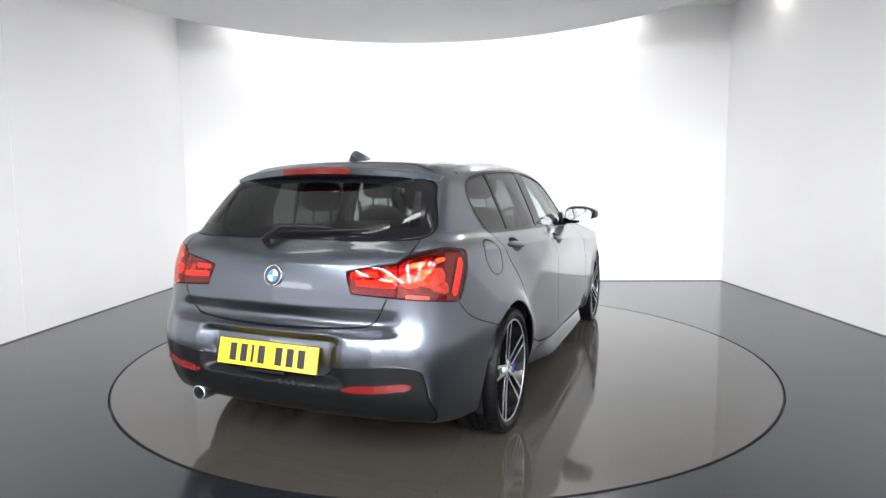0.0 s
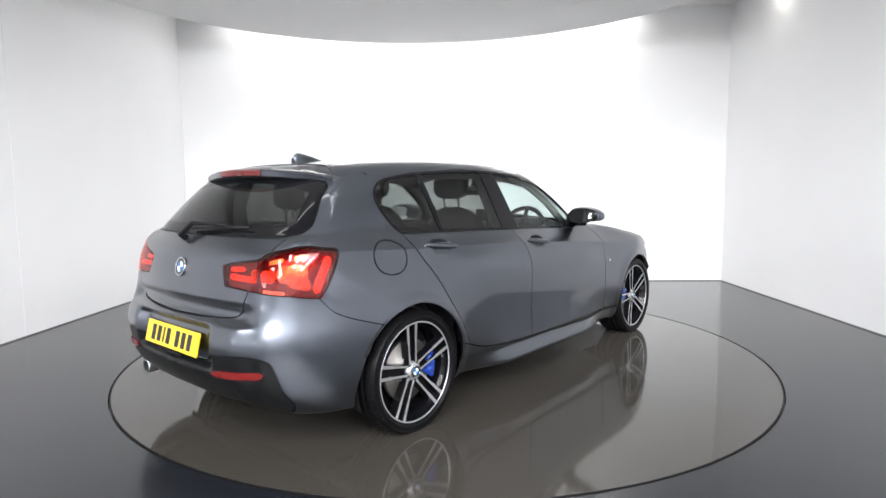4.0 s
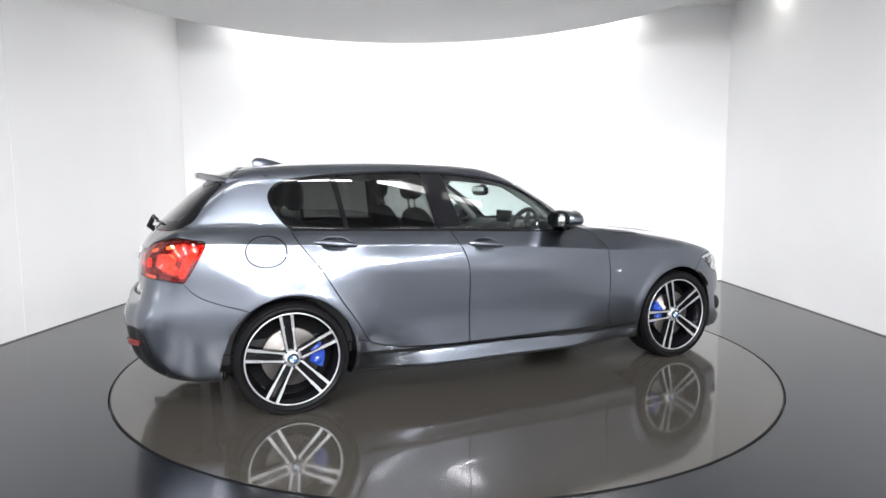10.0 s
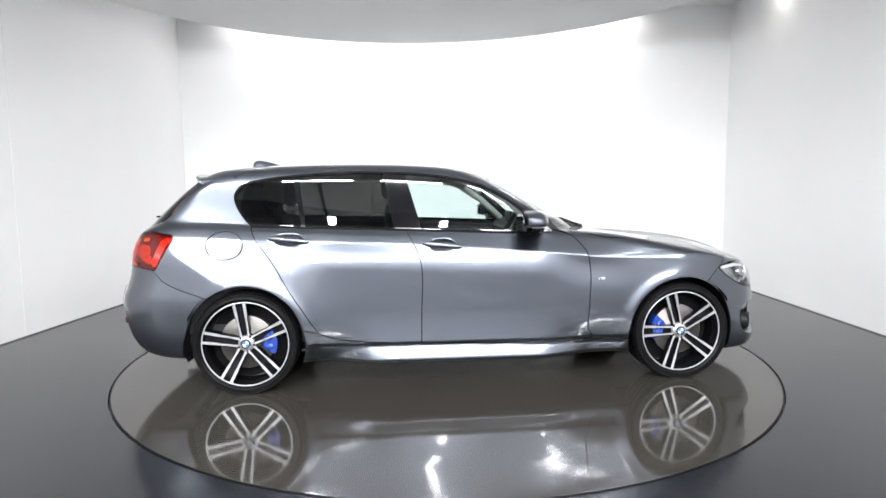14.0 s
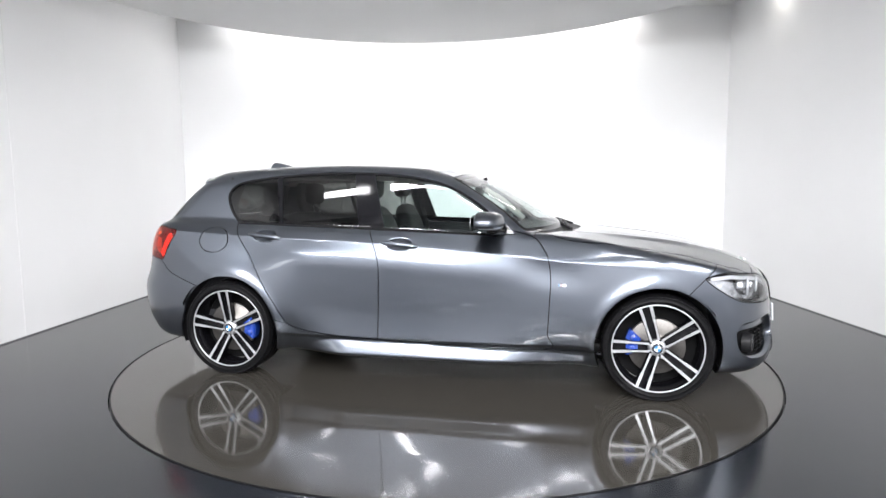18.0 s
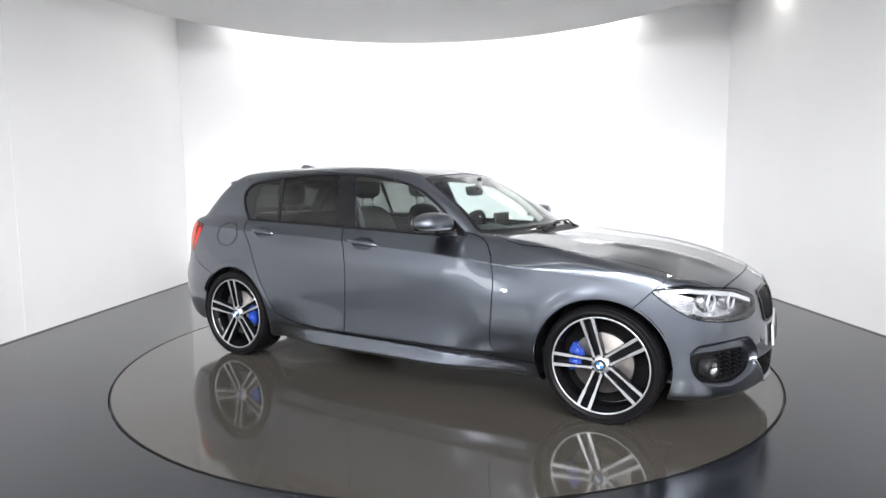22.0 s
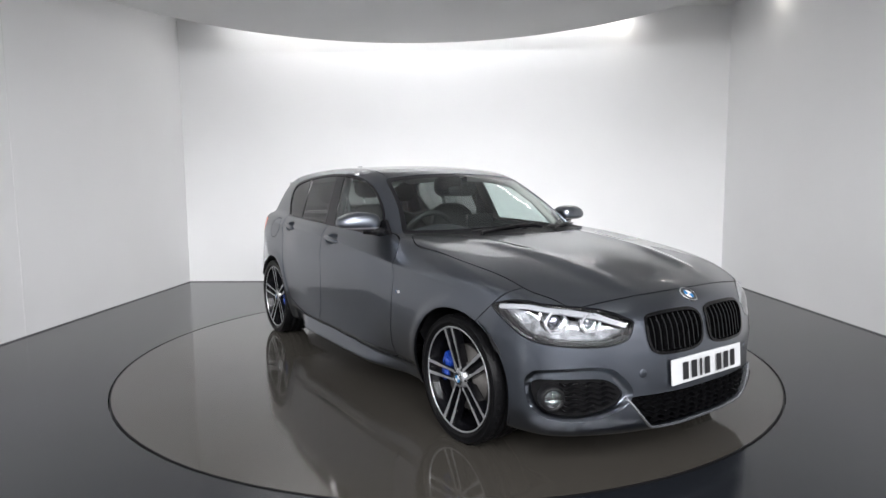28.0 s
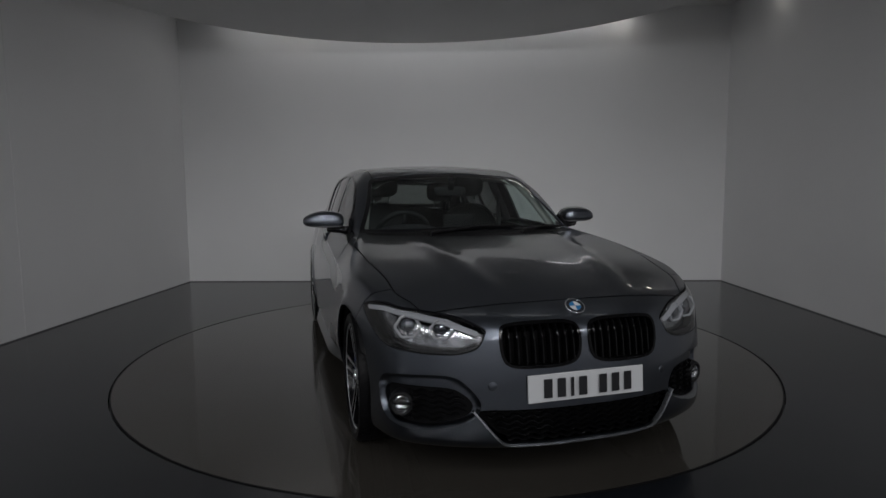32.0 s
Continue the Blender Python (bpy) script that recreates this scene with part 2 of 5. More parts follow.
def inside_of(poly, u, w, reach=.06):
    """Signed distance to a closed outline in the plane (u, w): below nought inside."""
    out = np.full(u.shape, 9.0)
    lo, hi = poly.min(0) - reach, poly.max(0) + reach
    near = np.where((u > lo[0]) & (u < hi[0]) & (w > lo[1]) & (w < hi[1]))[0]
    if len(near) == 0:
        return out
    q = np.stack([u[near], w[near]], -1)
    best, odd = np.full(len(near), 9.0), np.zeros(len(near), bool)
    for a, b in zip(poly, np.roll(poly, -1, 0)):
        e = b - a
        t = np.clip(((q - a) @ e) / (e @ e + 1e-12), 0, 1)
        best = np.minimum(best, np.hypot(*(q - a - t[:, None] * e).T))
        cross = ((a[1] > q[:, 1]) != (b[1] > q[:, 1]))
        odd ^= cross & (q[:, 0] < a[0] + (q[:, 1] - a[1]) * e[0] / (e[1] if abs(e[1]) > 1e-12 else 1e-12))
    out[near] = np.where(odd, -best, best)
    return out


def shear(V, F, s):
    """Cuts the sheet (V, F) along s = 0: the sheets where s is below and above nought."""
    mask = F >= 0
    sv = np.where(mask, s[F], 0)
    low, high = (~mask | (sv <= 0)).all(1), (~mask | (sv >= 0)).all(1)
    cross = np.where(~low & ~high)[0]
    more, seen, parts = [], {}, ([], [])
    for f in F[cross]:
        f = [i for i in f if i >= 0]
        sides = ([], [])
        for i, j in zip(f, f[1:] + f[:1]):
            a, b = s[i], s[j]
            if a <= 0:
                sides[0].append(i)
            if a >= 0:
                sides[1].append(i)
            if a * b < 0:
                key = (min(i, j), max(i, j))
                if key not in seen:
                    t = a / (a - b)
                    seen[key] = len(V) + len(more)
                    more.append(V[i] + t * (V[j] - V[i]))
                sides[0].append(seen[key])
                sides[1].append(seen[key])
        for k in (0, 1):
            if 3 <= len(sides[k]) <= 8:
                parts[k].append(sides[k] + [-1] * (8 - len(sides[k])))
    W = np.concatenate([V, np.array(more)]) if more else V
    made = []
    for keep, extra in ((low, parts[0]), (high & ~low, parts[1])):
        made.append(tidy(W, np.concatenate([F[keep], np.array(extra, int).reshape(-1, 8)])))
    return made


def tidy(V, F):
    used = np.unique(F[F >= 0])
    new_of = np.full(len(V) + 1, -1)
    new_of[used] = np.arange(len(used))
    return V[used], new_of[F]


def rims(F):
    """The open edges of a sheet, in the order of its faces."""
    count = {}
    for f in F:
        f = [i for i in f if i >= 0]
        for i, j in zip(f, f[1:] + f[:1]):
            count[(i, j)] = 1
    return [e for e in count if (e[1], e[0]) not in count]
# ---- building blocks ----
def empty(name, at=(0, 0, 0), parent=None):
    ob = new(name)
    ob.empty_display_size = .1
    ob.location = at
    ob.parent = parent
    return ob


def mesh_part(name, me, mat, parent=None, label=""):
    ob = new(name, me)
    me.materials.append(mat)
    ob.parent = parent
    return tagged(ob, label)


def part(name, bm, mat, parent=None, label="", smooth=None):
    """One mesh object out of a bmesh. smooth: the angle in degrees below which edges are shaded smooth."""
    if smooth:
        for f in bm.faces:
            f.smooth = True
        for e in bm.edges:
            if len(e.link_faces) == 2 and e.calc_face_angle(0) > radians(smooth):
                e.smooth = False
    me = bpy.data.meshes.new(name)
    bm.to_mesh(me)
    bm.free()
    return mesh_part(name, me, mat, parent, label)


def sheet(name, V, F, mat, parent=None, label="", lip=.012, out=0.0, bent=False):
    """A piece of skin as a part, with its rim turned in by lip, moved out along its normals by out."""
    if len(F) == 0:
        return None
    N = skin_normals(V)
    P = V + N * out
    faces = [[i for i in f if i >= 0] for f in F.tolist()]
    verts, norms = P, N
    if lip:
        edge = rims(F)
        rim = sorted({i for e in edge for i in e})
        n0, k = len(V), len(rim)
        top, low = {i: n0 + j for j, i in enumerate(rim)}, {i: n0 + k + j for j, i in enumerate(rim)}
        ri = np.array(rim, int)
        verts = np.concatenate([P, P[ri], P[ri] - N[ri] * lip])
        sideways = np.zeros((n0 + 2 * k, 3))
        for i, j in edge:
            e = P[j] - P[i]
            w = np.cross(e, N[i])
            sideways[[top[i], top[j], low[i], low[j]]] += w / (np.linalg.norm(w) + 1e-12)
            faces.append([top[j], top[i], low[i], low[j]])
        norms = np.concatenate([N, sideways[n0:] / (np.linalg.norm(sideways[n0:], axis=1, keepdims=True) + 1e-9)])
    me = bpy.data.meshes.new(name)
    me.from_pydata(verts.tolist(), [], faces)
    me.polygons.foreach_set("use_smooth", np.ones(len(me.polygons), bool))
    if not bent:
        me.normals_split_custom_set_from_vertices(norms.tolist())
    return mesh_part(name, me, mat, parent, label)


def box(bm, lo, hi, bevel=0.0, seg=2):
    m = Matrix.Translation((Vector(lo) + Vector(hi)) / 2) @ Matrix.Diagonal((*(Vector(hi) - Vector(lo)), 1))
    made = bmesh.ops.create_cube(bm, size=1, matrix=m)["verts"]
    if bevel:
        bmesh.ops.bevel(bm, geom=list({e for v in made for e in v.link_edges}), offset=bevel, segments=seg, affect="EDGES", profile=.5)
    return bm


def lathe(bm, profile, n=48, m=None, closed=False):
    """Turns (radius, along) points round the y axis."""
    m = m or Matrix()
    rows = []
    for r, a in profile:
        rows.append([bm.verts.new(m @ Vector((r * math.cos(2 * math.pi * k / n), a, r * math.sin(2 * math.pi * k / n)))) for k in range(n)])
    pairs = list(zip(rows, rows[1:])) + ([(rows[-1], rows[0])] if closed else [])
    for a, b in pairs:
        for k in range(n):
            bm.faces.new((a[k], b[k], b[(k + 1) % n], a[(k + 1) % n]))
    return rows


def tube(bm, pts, r, n=8, caps=True, closed=False):
    """A round bar along the points; r is one radius or one for each point."""
    pts = [Vector(p) for p in pts]
    rad = r if isinstance(r, (list, tuple)) else [r] * len(pts)
    rows, up = [], None
    for i, p in enumerate(pts):
        a, b = (pts[i - 1], pts[(i + 1) % len(pts)]) if closed else (pts[max(i - 1, 0)], pts[min(i + 1, len(pts) - 1)])
        d = (b - a).normalized()
        if up is None:
            up = d.orthogonal().normalized()
        up = (up - d * up.dot(d)).normalized()
        side = d.cross(up)
        rows.append([bm.verts.new(p + rad[i] * (math.cos(2 * math.pi * k / n) * up + math.sin(2 * math.pi * k / n) * side)) for k in range(n)])
    for a, b in list(zip(rows, rows[1:])) + ([(rows[-1], rows[0])] if closed else []):
        for k in range(n):
            bm.faces.new((a[k], a[(k + 1) % n], b[(k + 1) % n], b[k]))
    if caps and not closed:
        bm.faces.new(rows[0][::-1])
        bm.faces.new(rows[-1])
    return bm


def slab(bm, outline, lo, hi, place):
    """A plate of the outline (u, w), from lo to hi along its third axis; place(u, w, a) gives the point."""
    a = [bm.verts.new(place(u, w, lo)) for u, w in outline]
    b = [bm.verts.new(place(u, w, hi)) for u, w in outline]
    n = len(outline)
    for i in range(n):
        bm.faces.new((a[i], a[(i + 1) % n], b[(i + 1) % n], b[i]))
    bm.faces.new(a[::-1])
    bm.faces.new(b)
    return bm


# ---- the studio ----
TABLE_R = 2.254
HIGH = 3.42
CORNER_L, CORNER_R = (-3.372, 3.31), (3.548, 3.137)
LEFT_SLANT = 0.0485
END_Y = -2.6
BAY_Y = -3.6


def left_x(y):
    return CORNER_L[0] - LEFT_SLANT * (CORNER_L[1] - y)


def round_floor():
    bm = bmesh.new()
    n = 180
    rings = []
    for r, z in ((TABLE_R + .004, -.06), (TABLE_R + .004, -.001), (TABLE_R + .006, 0)):
        rings.append([bm.verts.new((r * math.cos(2 * math.pi * k / n), r * math.sin(2 * math.pi * k / n), z)) for k in range(n)])
    far = []
    for k in range(n):
        a = 2 * math.pi * k / n
        c, s = math.cos(a), math.sin(a)
        d = 24 / max(abs(c), abs(s))
        far.append(bm.verts.new((d * c, d * s, 0)))
    rings.append(far)
    for a, b in zip(rings, rings[1:]):
        for k in range(n):
            bm.faces.new((a[k], b[k], b[(k + 1) % n], a[(k + 1) % n]))
    low = [bm.verts.new((v.co.x, v.co.y, -.06)) for v in rings[0]]
    bm.faces.new(low)
    return bm


floor = tagged(part("floor", round_floor(), FLOOR), "dark grey glossy resin floor of the photo studio", "floor", kind="structure")


def wall(name, a, b, label, h=HIGH, mat=None):
    bm = bmesh.new()
    a, b = Vector((*a, 0)), Vector((*b, 0))
    d = (b - a).normalized()
    out = Vector((d.y, -d.x, 0)) * -.15
    vs = [bm.verts.new(p + Vector((0, 0, z))) for z in (0, h) for p in (a, b, b + out, a + out)]
    for f in ((0, 1, 2, 3), (7, 6, 5, 4), (0, 4, 5, 1), (1, 5, 6, 2), (2, 6, 7, 3), (3, 7, 4, 0)):
        bm.faces.new([vs[i] for i in f])
    bmesh.ops.recalc_face_normals(bm, faces=bm.faces)
    return tagged(part(name, bm, mat or WALL), label, "wall", kind="structure")


NEAR_L, NEAR_R = (left_x(END_Y), END_Y), (3.55, END_Y)
wall_back = wall("wall_back", CORNER_L, CORNER_R, "plain white painted back wall of the studio")
wall_left = wall("wall_left", NEAR_L, CORNER_L, "plain white painted side wall of the studio")
wall_right = wall("wall_right", CORNER_R, NEAR_R, "plain white painted side wall of the studio")
# thin dark joint at the foot of the walls
for name, a, b in (("baseboard_back", CORNER_L, CORNER_R), ("baseboard_left", NEAR_L, CORNER_L), ("baseboard_right", CORNER_R, NEAR_R)):
    d = (Vector(b) - Vector(a)).normalized()
    w = Vector((d.y, -d.x)) * .006
    bm = bmesh.new()
    vs = [bm.verts.new((*p, z)) for z in (0, .009) for p in (Vector(a), Vector(b), Vector(b) + w, Vector(a) + w)]
    for f in ((0, 1, 2, 3), (7, 6, 5, 4), (0, 4, 5, 1), (1, 5, 6, 2), (2, 6, 7, 3), (3, 7, 4, 0)):
        bm.faces.new([vs[i] for i in f])
    bmesh.ops.recalc_face_normals(bm, faces=bm.faces)
    tagged(part(name, bm, HALL_DARK), "thin dark joint strip along the wall's foot", "baseboard", kind="structure")
# upright joints between the wall boards
for name, p in (("trim_joint_1", (left_x(.42), .42)), ("trim_joint_2", (3.5494, -.02))):
    s = 1 if p[0] < 0 else -1
    part_ob = part(name, box(bmesh.new(), (p[0] - .002, p[1] - .004, .02), (p[0] + .002, p[1] + .004, HIGH - .01)), JOINT)
    tagged(part_ob, "faint upright joint in the white wall", "wall joint", kind="structure")

# the workshop hall that the studio opens to, behind the camera
HALL_X, HALL_Y, HALL_Z = 9.0, -17.0, 4.6
wall_hall_front = wall("wall_hall_front", (HALL_X, HALL_Y), (-HALL_X, HALL_Y), "grey end wall of the workshop hall", HALL_Z, HALL_WALL)
wall_hall_left = wall("wall_hall_left", (-HALL_X, HALL_Y), (-HALL_X, END_Y), "grey side wall of the workshop hall", HALL_Z, HALL_WALL)
wall_hall_right = wall("wall_hall_right", (HALL_X, END_Y), (HALL_X, HALL_Y), "grey side wall of the workshop hall", HALL_Z, HALL_WALL)
wall_hall_wing_1 = wall("wall_hall_wing_1", (-HALL_X, END_Y), NEAR_L, "grey wall beside the studio's opening", HALL_Z, HALL_WALL)
wall_hall_wing_2 = wall("wall_hall_wing_2", NEAR_R, (HALL_X, END_Y), "grey wall beside the studio's opening", HALL_Z, HALL_WALL)
wall_hall_head = part("wall_hall_head", box(bmesh.new(), (NEAR_L[0], END_Y, HIGH), (NEAR_R[0], END_Y + .15, HALL_Z)), HALL_WALL)
tagged(wall_hall_head, "grey wall over the studio's opening", "wall", kind="structure")
tagged(part("ceiling_hall", box(bmesh.new(), (-HALL_X - .2, HALL_Y - .2, HALL_Z), (HALL_X + .2, END_Y + .15, HALL_Z + .1)), HALL_DARK), "dark grey ceiling of the workshop hall", "ceiling", kind="structure")

# a bright window in the hall's side wall
window = tagged(empty("window_1", (-HALL_X + .02, -7.6, 1.2)), "bright daylit window of the workshop hall", "window", kind="structure")
for y in (-.85, 0, .85):
    part("window_bar", box(bmesh.new(), (0, y - .03, 0), (.06, y + .03, .8), .006), SATIN, window)
for z in (0, .8):
    part("window_rail", box(bmesh.new(), (0, -.82, z - .03), (.058, .82, z + .03), .006), SATIN, window)
for y in (-.82, .03):
    part("window_pane", box(bmesh.new(), (.01, y, .03), (.03, y + .79, .77)), DAYLIGHT, window, "bright frosted pane")

bm = bmesh.new()
box(bm, (-4.3, BAY_Y, HIGH), (3.9, 3.6, HIGH + .12))
tagged(part("ceiling", bm, CEIL), "flat white ceiling of the studio", "ceiling", kind="structure")
# the lowered round ceiling over the turntable
SOFFIT_Z, SOFFIT_R, SOFFIT_AT = 2.9, 2.99, (-.326, -.27)
bm = bmesh.new()
n = 160
low = [bm.verts.new((SOFFIT_AT[0] + SOFFIT_R * math.cos(2 * math.pi * k / n), SOFFIT_AT[1] + SOFFIT_R * math.sin(2 * math.pi * k / n), SOFFIT_Z)) for k in range(n)]
top = [bm.verts.new((v.co.x, v.co.y, HIGH - .004)) for v in low]
for k in range(n):
    bm.faces.new((low[k], low[(k + 1) % n], top[(k + 1) % n], top[k]))
bm.faces.new(low[::-1])
tagged(part("ceiling_soffit", bm, CEIL), "round lowered ceiling panel above the turntable", "ceiling", kind="structure")

# turntable
turntable = tagged(empty("turntable", (0, 0, 0)), "round motorised car turntable set flush in the floor", "turntable")
bm = bmesh.new()
lathe(bm, [(0.0005, 0), (TABLE_R - .012, 0), (TABLE_R - .012, -.05), (.0005, -.05)], 180, Matrix.Rotation(radians(90), 4, "X"))
bmesh.ops.recalc_face_normals(bm, faces=bm.faces)
part("table_top", bm, DISC, turntable, "glossy grey resin top")
bm = bmesh.new()
lathe(bm, [(TABLE_R - .0115, -.03), (TABLE_R - .0115, .001), (TABLE_R - .005, .001), (TABLE_R - .005, -.03)], 180, Matrix.Rotation(radians(90), 4, "X"))
bmesh.ops.recalc_face_normals(bm, faces=bm.faces)
part("table_edge", bm, BLACK_PLASTIC, turntable, "dark metal edge strip")

# lights out of view: hall tubes behind the camera, added fill panels over it
def hall_or_fill_light(at, wide, deep, watts, z, tilt=0, spread=180):
    ob = tagged(empty("hall_or_fill_light", (*at, z)), "white light panel hung out of view, hall tube or added fill", "ceiling light", "ceiling lights")
    bm = bmesh.new()
    box(bm, (-wide / 2 - .02, -deep / 2 - .02, -.03), (wide / 2 + .02, deep / 2 + .02, -.002), .004)
    part("frame", bm, SATIN, ob)
    bm = bmesh.new()
    box(bm, (-wide / 2, -deep / 2, -.036), (wide / 2, deep / 2, -.031))
    part("diffuser", bm, LAMP_GLOW, ob, "glowing white diffuser")
    ob.rotation_euler.x = radians(tilt)
    if tilt:
        for s in (-.05, .05):
            bm = bmesh.new()
            sn, cs = math.sin(radians(tilt)), math.cos(radians(tilt))
            up = SOFFIT_Z - (z - .5 * deep * sn + s * sn) + .006
            tube(bm, [(0, s, -.01), (0, s + up * sn, up * cs)], .006, 8)
            part("hanger_rod", bm, SATIN, ob, smooth=60)
    drop = .04 + .5 * deep * abs(math.sin(radians(tilt)))
    ob.location.z = z - drop + .04
    area_lamp("hall_or_fill_lamp", (at[0], at[1] + .045 * math.sin(radians(tilt)), z - drop - .005), (at[0], at[1] + math.sin(radians(tilt)) * 5, z - drop - math.cos(radians(tilt)) * 5), wide, deep, watts, spread=spread)
    return ob


LAMP_GLOW = material("lamp_glow", (1, 1, 1), .5, emit=8, emit_colour=(1, .985, .96))
# unseen panels added under the lowered ceiling to brighten the back wall
for x in (-2.0, -1.0, 0, 1.0, 2.0):
    hall_or_fill_light((x, -2.1), .7, .12, FILL_W, SOFFIT_Z - .02, tilt=FILL_TILT, spread=85)
# rows of tubes in the hall
for k in range(5):
    for j in range(6):
        hall_or_fill_light((-6.0 + 2.4 * j, -6.6 - 2.1 * k), .14, 1.5, HALL_W, HALL_Z)
# in the slot behind the lowered ceiling: small wall washers, and an added strip
cove = tagged(empty("cove_fill", (-.2, 3.0, HIGH)), "long white fill strip added unseen in the slot behind the lowered ceiling", "strip light")
part("strip_body", box(bmesh.new(), (-2.6, -.03, -.03), (2.6, .03, -.002), .004), SATIN, cove)
part("strip_diffuser", box(bmesh.new(), (-2.58, -.025, -.036), (2.58, .025, -.031)), LAMP_GLOW, cove, "glowing white strip")
# the strip is unseen and only lifts the top of the back wall
area_lamp("cove_fill_lamp", (-.2, 3.0, HIGH - .045), (-.2, 3.0, 0), 5.1, .05, COVE_W)
for x, y in ((-1.80, 3.0), (2.2, 3.0), (3.42, 1.97)):
    washer = tagged(empty("spot_light", (x, y, HIGH)), "small white ceiling spotlight", "spotlight", "ceiling spots")
    bm = bmesh.new()
    lathe(bm, [(.045, -.10), (.05, -.10), (.05, 0), (.0005, 0)], 24, Matrix.Rotation(radians(90), 4, "X"))
    part("spot_body", bm, SATIN, washer, smooth=40)
    bm = bmesh.new()
    lathe(bm, [(.0005, -.09), (.044, -.09)], 24, Matrix.Rotation(radians(90), 4, "X"))
    part("spot_lens", bm, LAMP_GLOW, washer)
    area_lamp("spot_lamp", (x, y, HIGH - .12), (x, y + .12, 0), .09, .09, WASH_W, (1, .95, .86))
# ---- the car: its skin, cut into panels ----
CAR = tagged(empty("car"), "dark grey metallic five-door hatchback parked on a turntable", "car")
SIDES = ((-1, "right"), (1, "left"))
rest = list(grow())
gaps = []


def take(field, gap=.004, mask=None):
    """Cuts the region where field(x, |y|, z) is below nought out of the rest, with a gap round it."""
    global rest
    V, F = rest
    def val(V):
        s = field(V[:, 0], np.abs(V[:, 1]), V[:, 2])
        if mask is not None:
            s = np.where(mask(V[:, 0], V[:, 1], V[:, 2]), s, 9.0)
        return s
    if gap == 0:
        got, rest = shear(V, F, val(V))
        return got
    inner, rest = shear(V, F, val(V) - gap / 2)
    got, strip = shear(inner[0], inner[1], val(inner[0]) + gap / 2)
    gaps.append(strip)
    return got


def sub(piece, field, gap=0.0):
    """Cuts a piece again: (inside, outside)."""
    V, F = piece
    s = field(V[:, 0], np.abs(V[:, 1]), V[:, 2])
    if not gap:
        return shear(V, F, s)
    inner, out = shear(V, F, s - gap / 2)
    s = field(inner[0][:, 0], np.abs(inner[0][:, 1]), inner[0][:, 2])
    got, strip = shear(inner[0], inner[1], s + gap / 2)
    gaps.append(strip)
    return got, out


def halves(piece):
    """The right and the left half of a piece."""
    return shear(piece[0], piece[1], piece[0][:, 1])


def mirrored(pts):
    return list(pts) + [(-u, w) for u, w in pts[::-1]]


# outlines: side view (x, z)
DLO = np.concatenate([ring([(.428, .927), (.436, .948), (.405, 1.024), (.318, 1.11), (.134, 1.221), (-.056, 1.279), (-.274, 1.309), (-.471, 1.32), (-.701, 1.324), (-1.011, 1.308), (-1.18, 1.291), (-1.344, 1.263), (-1.408, 1.22), (-1.425, 1.17), (-1.404, 1.104), (-1.354, 1.031), (-1.309, .990)], 8, False),
                      ring([(-1.309, .990), (-1.014, .980), (-.512, .964), (.013, .944), (.428, .927)], 4, False)[1:-1]])
REAR_DOOR = np.concatenate([ring([(-1.33, 1.06), (-1.309, .978), (-1.272, .908), (-1.176, .779), (-1.082, .619), (-1.005, .501), (-.944, .400), (-.916, .362), (-.86, .340), (-.731, .313), (-.5, .297), (-.306, .287)], 6, False),
                            ring([(-.303, .287), (-.300, .484), (-.294, .689), (-.310, .807), (-.344, .888), (-.381, .963), (-.40, 1.06)], 6, False)])
FRONT_DOOR = np.concatenate([ring([(-.40, 1.06), (-.381, .963), (-.344, .888), (-.310, .807), (-.294, .689), (-.300, .484), (-.303, .287)], 6, False),
                             ring([(-.300, .2868), (.176, .273), (.722, .269), (.730, .366), (.740, .55), (.745, .691), (.729, .809), (.70, .862), (.65, .918), (.555, .950), (.47, .965), (.40, 1.0)], 6, False)])
# end views (y, z)
SCREEN = ring(mirrored([(0, 1.32), (.25, 1.311), (.45, 1.296), (.535, 1.283), (.562, 1.262), (.59, 1.19), (.625, 1.10), (.690, .965), (.675, .951), (.45, .953), (.2, .960)]), 5)
BACK_GLASS = ring(mirrored([(0, 1.305), (.3, 1.292), (.50, 1.262), (.575, 1.24), (.605, 1.17), (.635, 1.09), (.645, 1.04), (.62, 1.012), (.54, 1.003), (.25, 1.001)]), 5)
GATE = ring(mirrored([(0, .637), (.24, .641), (.42, .652), (.475, .672), (.505, .71), (.535, .775), (.57, .87), (.603, .95), (.612, 1.0), (.60, 1.05), (.59, 1.14), (.565, 1.22), (.55, 1.27), (.50, 1.31), (.3, 1.345)]), 5)
KIDNEY = ring([(.352, .655), (.30, .678), (.16, .684), (.055, .678), (.018, .645), (.024, .55), (.075, .512), (.20, .505), (.315, .512), (.352, .56)], 6)
INTAKE = ring(mirrored([(0, .342), (.30, .342), (.455, .332), (.40, .26), (.345, .205), (.26, .197), (.1, .195)]), 5)
DIFFUSER = ring(mirrored([(0, .440), (.245, .440), (.285, .455), (.325, .482), (.40, .496), (.55, .508), (.665, .495), (.69, .45), (.70, .36), (.712, .28), (.66, .235), (.45, .21)]), 5)
# lamps, on the skin rolled flat round the corner
TAIL = ring([(.349, .868), (.357, .880), (.47, .900), (.61, .918), (.67, .942), (.88, .972), (1.0, .962), (1.085, .942), (1.06, .85), (.992, .752), (.96, .746), (.78, .765), (.48, .783), (.378, .789), (.364, .798)], 6)
HEAD = ring([(.838, .703), (.79, .722), (.70, .737), (.60, .737), (.52, .727), (.19, .704), (.005, .660), (-.01, .635), (.02, .585), (.12, .561), (.25, .557), (.39, .561), (.585, .578), (.727, .632)], 6)
